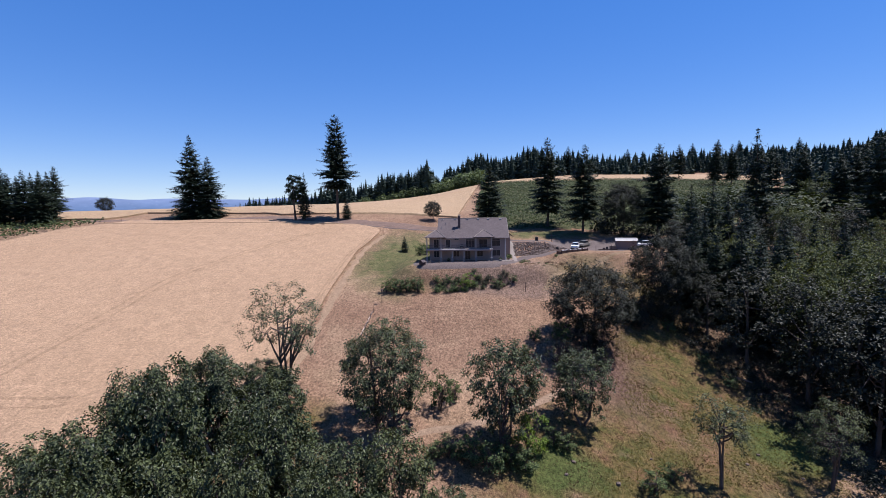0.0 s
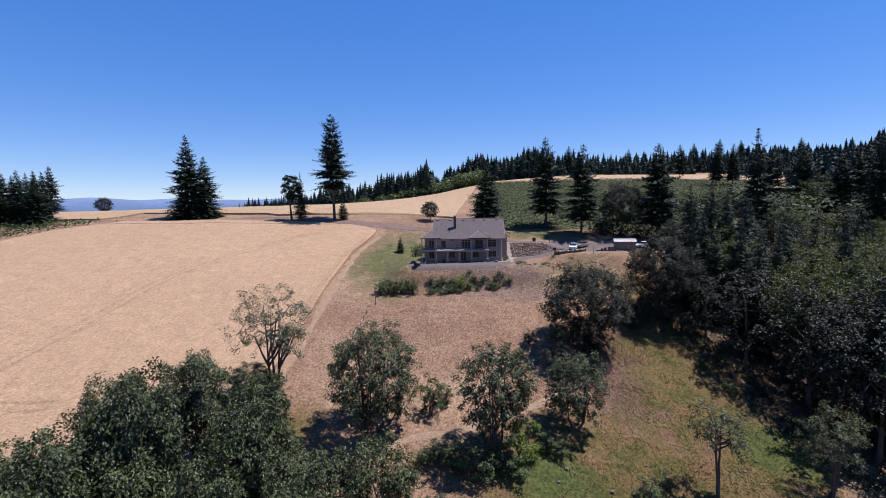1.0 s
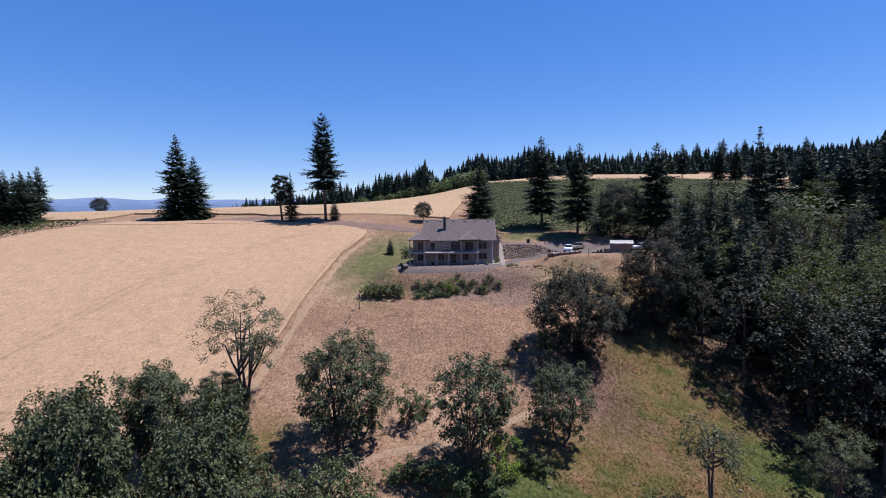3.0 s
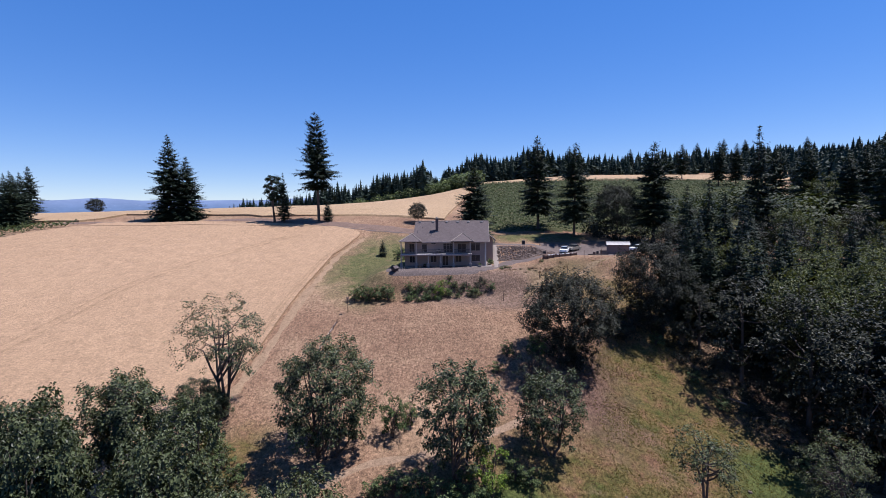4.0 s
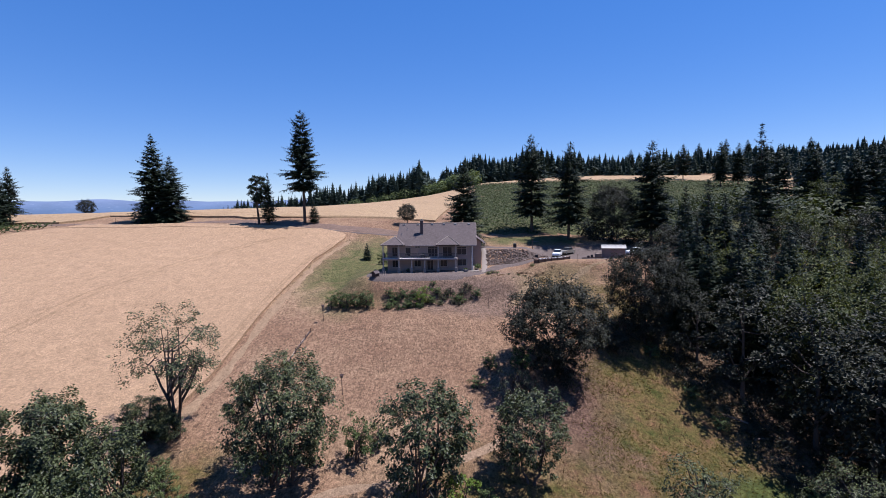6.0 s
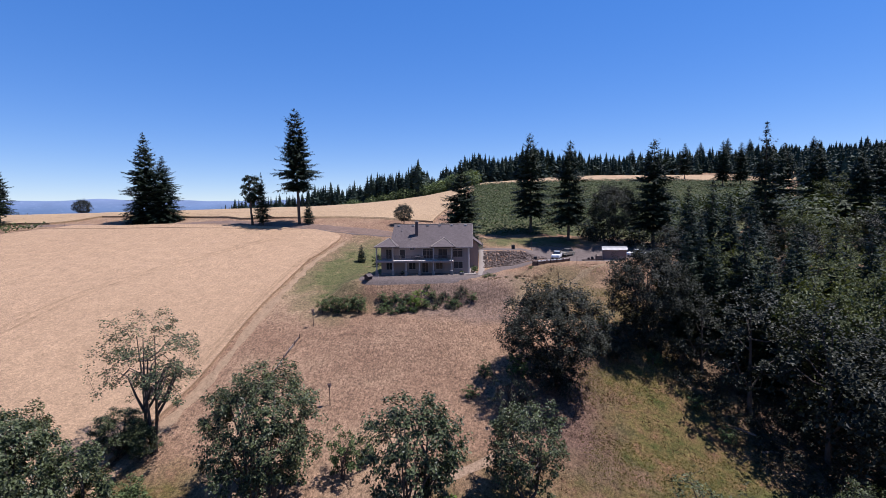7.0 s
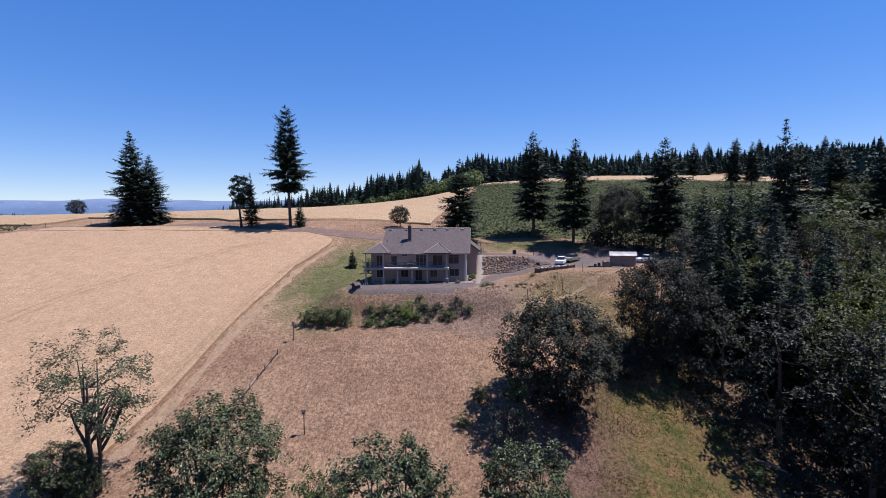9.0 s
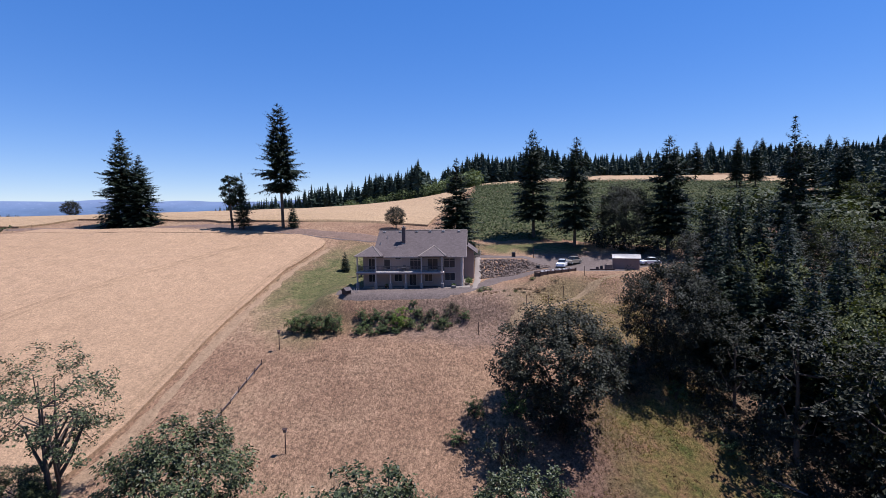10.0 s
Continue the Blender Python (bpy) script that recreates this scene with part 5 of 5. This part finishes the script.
def log_fence():
    root = tagged(new("low_fence"), "low fence of short posts on a pale log edging", "fence")
    a, b = Vector((-15.5, 93.2)), Vector((-17.2, 74.0))
    n = 10
    for i in range(n):
        p, q = a.lerp(b, i / n), a.lerp(b, (i + 0.97) / n)
        zp, zq = land(*p), land(*q)
        piece("log", Geo().tube([(p.x, p.y, zp + 0.12), (q.x, q.y, zq + 0.12)], [0.13, 0.12], 7), PALE_WOOD if i % 2 else WOOD, root)
        piece("post", Geo().tube([(p.x + 0.15, p.y, zp - 0.2), (p.x + 0.17, p.y, zp + 0.8)], [0.07, 0.06], 6), TIMBER, root)
        piece("rail", Geo().tube([(p.x + 0.2, p.y, zp + 0.42), (q.x + 0.2, q.y, zq + 0.42)], [0.04, 0.04], 5), TIMBER, root)


log_fence()

# shrubs on the bank and beside the lawn
for i in range(6):
    plant("bush", -13.9 + 1.35 * i, 101.6 + 0.5 * math.sin(i * 2), 1.05 + 0.1 * (i % 2), 70 * i, 1.05, "dense dark green shrub in the bank hedge", group="bank hedge")
for i, (x, y, s) in enumerate(((-3.6, 104.0, 0.75), (-2.4, 103.0, 0.8), (-1.0, 103.6, 0.9), (0.2, 102.5, 0.75), (1.2, 103.6, 0.75), (-2.9, 102.2, 0.6))):
    plant("bush", x, y, s, 50 * i, 0.9, "low green shrub on the bank below the house")
plant("lime_bush", 3.2, 102.2, 1.1, 0, 0.95, "bright lime-green shrub on the bank")
for i, (x, y, s) in enumerate(((5.4, 104, 0.75), (6.6, 102.8, 0.8), (7.8, 103.8, 0.9), (9.0, 102.6, 0.8), (10.3, 103.8, 0.9), (10.8, 102.4, 0.5), (6.2, 101.2, 0.5), (9.6, 101.0, 0.5), (-1.6, 101.2, 0.5), (0.6, 100.9, 0.5), (2.8, 101.0, 0.45), (11.8, 103.2, 0.4), (4.6, 105.2, 0.5))):
    plant("bush" if i % 3 == 0 else "scrub", x, y, s, 40 * i, 0.85, "greyish half-dry shrub on the bank")
bank = random.Random(29)
for i in range(9):
    plant("bush", -3.5 + 0.75 * i + bank.uniform(-0.4, 0.4), bank.uniform(99.8, 102.0), bank.uniform(0.45, 0.75), 40 * i, 0.75, "low spreading green shrub on the bank")
for i in range(10):
    plant("scrub" if i % 3 else "bush", 4.8 + 0.85 * i + bank.uniform(-0.4, 0.4), bank.uniform(99.6, 105.2), bank.uniform(0.45, 0.8), 40 * i, 0.9, "straggling grey-green shrub on the bank")
plant("lime_bush", 2.6, 101.4, 0.75, 90, 0.9, "bright lime-green shrub on the bank")
for i, (x, y, s) in enumerate(((15.2, 109.6, 0.45), (16.0, 110.9, 0.55), (17.0, 111.4, 0.4), (25.5, 123.6, 0.5), (21.6, 114.5, 0.3))):
    plant("bush", x, y, s, 60 * i, 0.6, "low weedy shrub below the drive")
for i, (x, y, s) in enumerate(((23.6, 118.2, 0.5), (22.6, 117.4, 0.65), (24.6, 118.6, 0.4), (21.6, 115.6, 0.6), (25.8, 118.0, 0.7), (27.2, 119.2, 0.45), (19.4, 112.4, 0.35), (23.0, 115.2, 0.4), (20.2, 109.4, 0.3), (29.5, 121.0, 0.35))):
    plant("rust_bush" if i < 6 else "scrub", x, y, s, 47 * i, 0.6)
plant("fir_young", -13.7, 132.0, 0.62, 10, 1.0, "young cone-shaped evergreen tree on the lawn")
plant("bush", -9.0, 127.5, 1.15, 10, 1.1, "round bush at the house corner")
plant("bush", -8.0, 131.0, 1.1, 100, 1.1, "round bush at the house corner")
plant("lime_bush", -6.6, 130.0, 0.8, 100, 1.0, "pale flowering bush behind the house")


def shed():
    root = tagged(new("shed"), "dark steel shed with a pale corrugated roof", "shed")
    w, d, h = 5.3, 3.4, 2.3
    g = Geo()
    for a, b in (((0, 0), (w, 0)), ((w, 0), (w, d)), ((w, d), (0, d)), ((0, d), (0, 0))):
        n = 20
        for i in range(n):
            p, q = [(a[0] + (b[0] - a[0]) * f, a[1] + (b[1] - a[1]) * f) for f in (i / n, (i + 0.96) / n)]
            g.add([(*p, -0.3), (*q, -0.3), (*q, h), (*p, h)], [(0, 1, 2, 3)])
    piece("wall", Geo().box((0.02, 0.02, -0.3), (w - 0.02, d - 0.02, h)), SHED_WALL, root, "dark steel cladding")
    piece("cladding", g, SHED_WALL, root)
    g = Geo()
    rows, cols = 9, 60
    for i in range(cols + 1):
        x = -0.25 + (w + 0.5) * i / cols
        for j in range(rows):
            t = j / (rows - 1)
            g.v.append((x, -0.3 + (d + 0.6) * t, h + 0.75 * math.sin(t * math.pi) ** 0.8 + (0.03 if i % 2 else 0)))
    g.f = [(i * rows + j, (i + 1) * rows + j, (i + 1) * rows + j + 1, i * rows + j + 1) for i in range(cols) for j in range(rows - 1)]
    piece("roof", g, METAL, root, "pale corrugated roof sheet")
    root.matrix_basis = pose(43.9, 135.2, land(46, 136) + 0.05, 0, 0, -12)


shed()
tagged(piece("crate", Geo().box((42.2, 134.4, 0.4), (43.6, 135.6, 1.5), None, 0.04), WOOD), "weathered crate beside the shed", "crate")
tagged(piece("barrel", Geo().tube([(41.2, 134.2, 0.4), (41.2, 134.2, 0.85), (41.2, 134.2, 1.3)], [0.28, 0.33, 0.28], 12), BLACK), "dark barrel beside the shed", "barrel")
tagged(piece("barrel", Geo().tube([(40.3, 133.9, 0.4), (40.3, 133.9, 0.75), (40.3, 133.9, 1.1)], [0.28, 0.33, 0.28], 12), TIMBER), "brown barrel beside the shed", "barrel")
tagged(piece("beam", Geo().box((0, -0.12, 0), (5.2, 0.12, 0.3), pose(38.5, 132.9, land(40, 132.9), 0, 0, 4)), TIMBER), "long timber lying on the yard's edge", "timber")


def timber_wall():
    root = tagged(new("timber_planter"), "low dark timber retaining wall along the drive", "retaining wall")
    a, b = Vector((27.2, 125.2)), Vector((35.2, 131.2))
    t = math.degrees(math.atan2(b.y - a.y, b.x - a.x))
    length = (b - a).length
    z = 0.0
    m = pose(a.x, a.y, z, 0, 0, t)
    for k in range(4):
        piece("timber", Geo().box((0, 0.0, -0.3 + k * 0.36), (length, 0.25, 0.02 + k * 0.36), m, 0.03), TIMBER, root)
        piece("timber", Geo().box((0.0, 1.5, -0.3 + k * 0.36), (length, 1.75, 0.02 + k * 0.36), m, 0.03), TIMBER, root)
    for i in range(6):
        piece("post", Geo().box((i * length / 5 - 0.12, -0.14, -0.5), (i * length / 5 + 0.12, -0.004, 1.25), m), TIMBER, root)
    piece("soil", Geo().box((0.02, 0.25, -0.3), (length - 0.02, 1.5, 0.95), m), BARE, root, "packed earth fill")
    q = random.Random(3)
    for i in range(26):
        x, y = q.uniform(0.3, length - 0.3), q.uniform(0.4, 1.35)
        st = boulder(q, q.uniform(0.18, 0.38))
        ob = new("stone", st)
        ob.parent = root
        ob.matrix_basis = m @ pose(x, y, 1.0, q.uniform(0, 90), 0, q.uniform(0, 360))
    return root


def boulder(q, s, material=None):
    bm = bmesh.new()
    bmesh.ops.create_icosphere(bm, subdivisions=1, radius=s)
    sx, sy, sz = q.uniform(0.8, 1.3), q.uniform(0.75, 1.1), q.uniform(0.55, 0.8)
    for v in bm.verts:
        k = 1 + q.uniform(-0.2, 0.15)
        v.co = Vector((v.co.x * sx * k, v.co.y * sy * k, v.co.z * sz * k))
    me = bpy.data.meshes.new("stone")
    bm.to_mesh(me)
    bm.free()
    me.materials.append(material or PALE_ROCK)
    return me


timber_wall()


def car(x, y, turn, paint, label, length=4.6):
    root = tagged(new("car"), label, "car")
    L, W = length / 2, 0.88
    prof = [(-L, 0.45), (-L + 0.08, 0.85), (-L + 0.7, 0.98), (-L * 0.2, 1.0), (L * 0.45, 1.0), (L - 0.1, 0.82), (L, 0.5), (L - 0.1, 0.3), (-L + 0.1, 0.3)]
    g = Geo()
    n = len(prof)
    for k, (yy, s) in enumerate(((-W, 0.94), (-W * 0.9, 1.0), (W * 0.9, 1.0), (W, 0.94))):
        g.v += [(px * (1 if 0 < k < 3 else 0.985), yy, 0.3 + (pz - 0.3) * s) for px, pz in prof]
    g.f = [(k * n + i, k * n + (i + 1) % n, (k + 1) * n + (i + 1) % n, (k + 1) * n + i) for k in range(3) for i in range(n)] + [tuple(range(n)), tuple(range(4 * n - 1, 3 * n - 1, -1))]
    piece("body", g, paint, root, smooth=False)
    cab = [(-L * 0.75, 0.98), (-L * 0.42, 1.48), (L * 0.12, 1.52), (L * 0.5, 0.99)]
    g = Geo()
    for yy, s in ((-W * 0.93, 0.0), (-W * 0.74, 1.0), (W * 0.74, 1.0), (W * 0.93, 0.0)):
        g.v += [(px, yy, 0.98 + (pz - 0.98) * (s if s else 0.02)) for px, pz in cab]
    g.f = [(k * 4 + i, k * 4 + i + 1, (k + 1) * 4 + i + 1, (k + 1) * 4 + i) for k in range(3) for i in range(3)]
    piece("windows", g, CAR_GLASS, root, "dark car glass")
    piece("roof_panel", Geo().box((-L * 0.43, -W * 0.72, 1.485), (L * 0.14, W * 0.72, 1.545), None, 0.02), paint, root)
    for sx in (-L * 0.62, L * 0.62):
        for sy in (-1, 1):
            w = piece("wheel", Geo().tube([(sx, sy * (W - 0.2), 0.33), (sx, sy * (W + 0.02), 0.33)], [0.33, 0.33], 16), RUBBER, root)
            piece("rim", Geo().tube([(sx, sy * (W + 0.02), 0.33), (sx, sy * (W + 0.035), 0.33)], [0.2, 0.19], 12), RIM, w, "pale wheel rim")
    for sy in (-0.6, 0.6):
        piece("headlight", Geo().box((L - 0.1, sy - 0.17, 0.62), (L + 0.01, sy + 0.17, 0.76), None, 0.02), METAL, root, "clear headlight")
        piece("tail_light", Geo().box((-L - 0.01, sy - 0.17, 0.68), (-L + 0.06, sy + 0.17, 0.82), None, 0.02), RUST, root, "red tail light")
    root.matrix_basis = pose(x, y, land(x, y) + 0.07, 0, 0, turn) @ Matrix.Diagonal((1, 1.08, 1.12, 1))


car(33.6, 138.5, 252, WHITE_CAR, "white car parked on the gravel yard", 4.9)
car(36.6, 141.8, 222, TAN_CAR, "dull tan saloon car parked behind the white one")
car(53.6, 141.2, 190, WHITE_CAR, "pale car behind the shed")


def stake(x, y, h, label="thin dark fence post on the slope", r=0.05, material=None):
    ob = tagged(piece("fence_post", Geo().tube([(0, 0, -0.3), (0, 0, h)], [r, r * 0.9], 6), material or TIMBER), label, "post", "fence posts")
    ob.matrix_basis = pose(x, y, land(x, y))


for x, y, h in ((15.0, 100.5, 1.9), (22.8, 107.5, 1.6), (27.0, 112.5, 1.6), (30.5, 118.0, 1.8), (35.5, 124.0, 1.9), (33.6, 101.5, 1.9), (41.2, 130.4, 1.7), (-112.5, 160.0, 2.0), (-104.5, 167.5, 2.0)):
    stake(x, y, h)
stake(27.9, 143.5, 2.6, "tall dark post beside the upper drive", 0.08)
stake(15.4, 141.5, 1.6, "pale marker post by the garage drive", 0.12, PALE_WOOD)
tagged(piece("bin", Geo().box((22.6, 139.6, 2.7), (23.4, 140.4, 3.8), None, 0.06), BLACK), "black bin beside the upper drive", "bin")
tagged(piece("box", Geo().box((27.6, 135.0, 0.7), (28.3, 135.6, 1.3), None, 0.04), BLACK), "small dark box by the drive", "box")


def rock_bank():
    """Loose rocks on the bank between the drives."""
    root = tagged(new("rock_bank"), "bank of loose grey-brown rocks between the two drives", "rock bank")
    q = random.Random(8)
    kinds = [boulder(q, 1.0, ROCK) for _ in range(12)]
    for i in range(300):
        x = q.uniform(15.6, 30.5)
        deep = max(0.8, 6.8 - 0.36 * (x - 15))
        y = rock_foot(x) + q.uniform(-0.3, deep)
        s = q.uniform(0.24, 0.46)
        ob = new("rock", kinds[i % 12])
        ob.parent = root
        ob.matrix_basis = pose(x, y, land(x, y) + s * 0.2, q.uniform(-30, 30), q.uniform(-30, 30), q.uniform(0, 360)) @ Matrix.Diagonal((s, s, s, 1))

    rest = Geo()
    for _ in range(1100):
        x = q.uniform(15.3, 31)
        deep = max(0.8, 7.0 - 0.36 * (x - 15))
        y = rock_foot(x) + q.uniform(-0.5, deep)
        s = q.uniform(0.14, 0.34)
        m = pose(x, y, land(x, y) + s * 0.1, q.uniform(0, 90), q.uniform(0, 90), q.uniform(0, 360))
        pts = [m @ (Vector(p) * s * q.uniform(0.75, 1.15)) for p in ((1, 0, 0), (-1, 0, 0), (0, 1, 0), (0, -1, 0), (0, 0, 0.8), (0, 0, -0.8), (0.6, 0.6, 0.4), (-0.6, -0.6, 0.4))]
        rest.add(pts, [(0, 6, 4), (6, 2, 4), (2, 1, 4), (1, 7, 4), (7, 3, 4), (3, 0, 4), (0, 2, 6), (1, 3, 7), (2, 0, 5), (1, 2, 5), (3, 1, 5), (0, 3, 5)])
    tagged(piece("rubble", rest, ROCK, root, "smaller rubble between the rocks"), kind="stuff")


rock_bank()


# fallen wood and field stones on the lower slope
q = random.Random(17)
for x, y, turn, length in ((47.5, 81.0, -38, 4.5), (50.0, 77.5, 15, 2.6)):
    ob = tagged(piece("fallen_log", Geo().tube([(-length / 2, 0, 0.15), (0, 0.1, 0.17), (length / 2, 0, 0.14)], [0.17, 0.15, 0.1], 7), WOOD), "weathered fallen log at the wood's edge", "log")
    ob.matrix_basis = pose(x, y, land(x, y), 0, math.degrees(math.atan2(land(x - 1, y) - land(x + 1, y), 2)), turn)
for x, y in ((15.8, 58.5), (20.5, 56.0), (14.5, 56.5), (38.5, 61.5), (41.0, 63.5), (44.5, 60.0), (26.0, 60.5), (18.0, 81.5)):
    ob = tagged(new("field_stone", boulder(q, q.uniform(0.2, 0.36), ROCK)), "grey field stone lying in the grass", "stone")
    ob.matrix_basis = pose(x, y, land(x, y) + 0.08, 0, 0, q.uniform(0, 360))
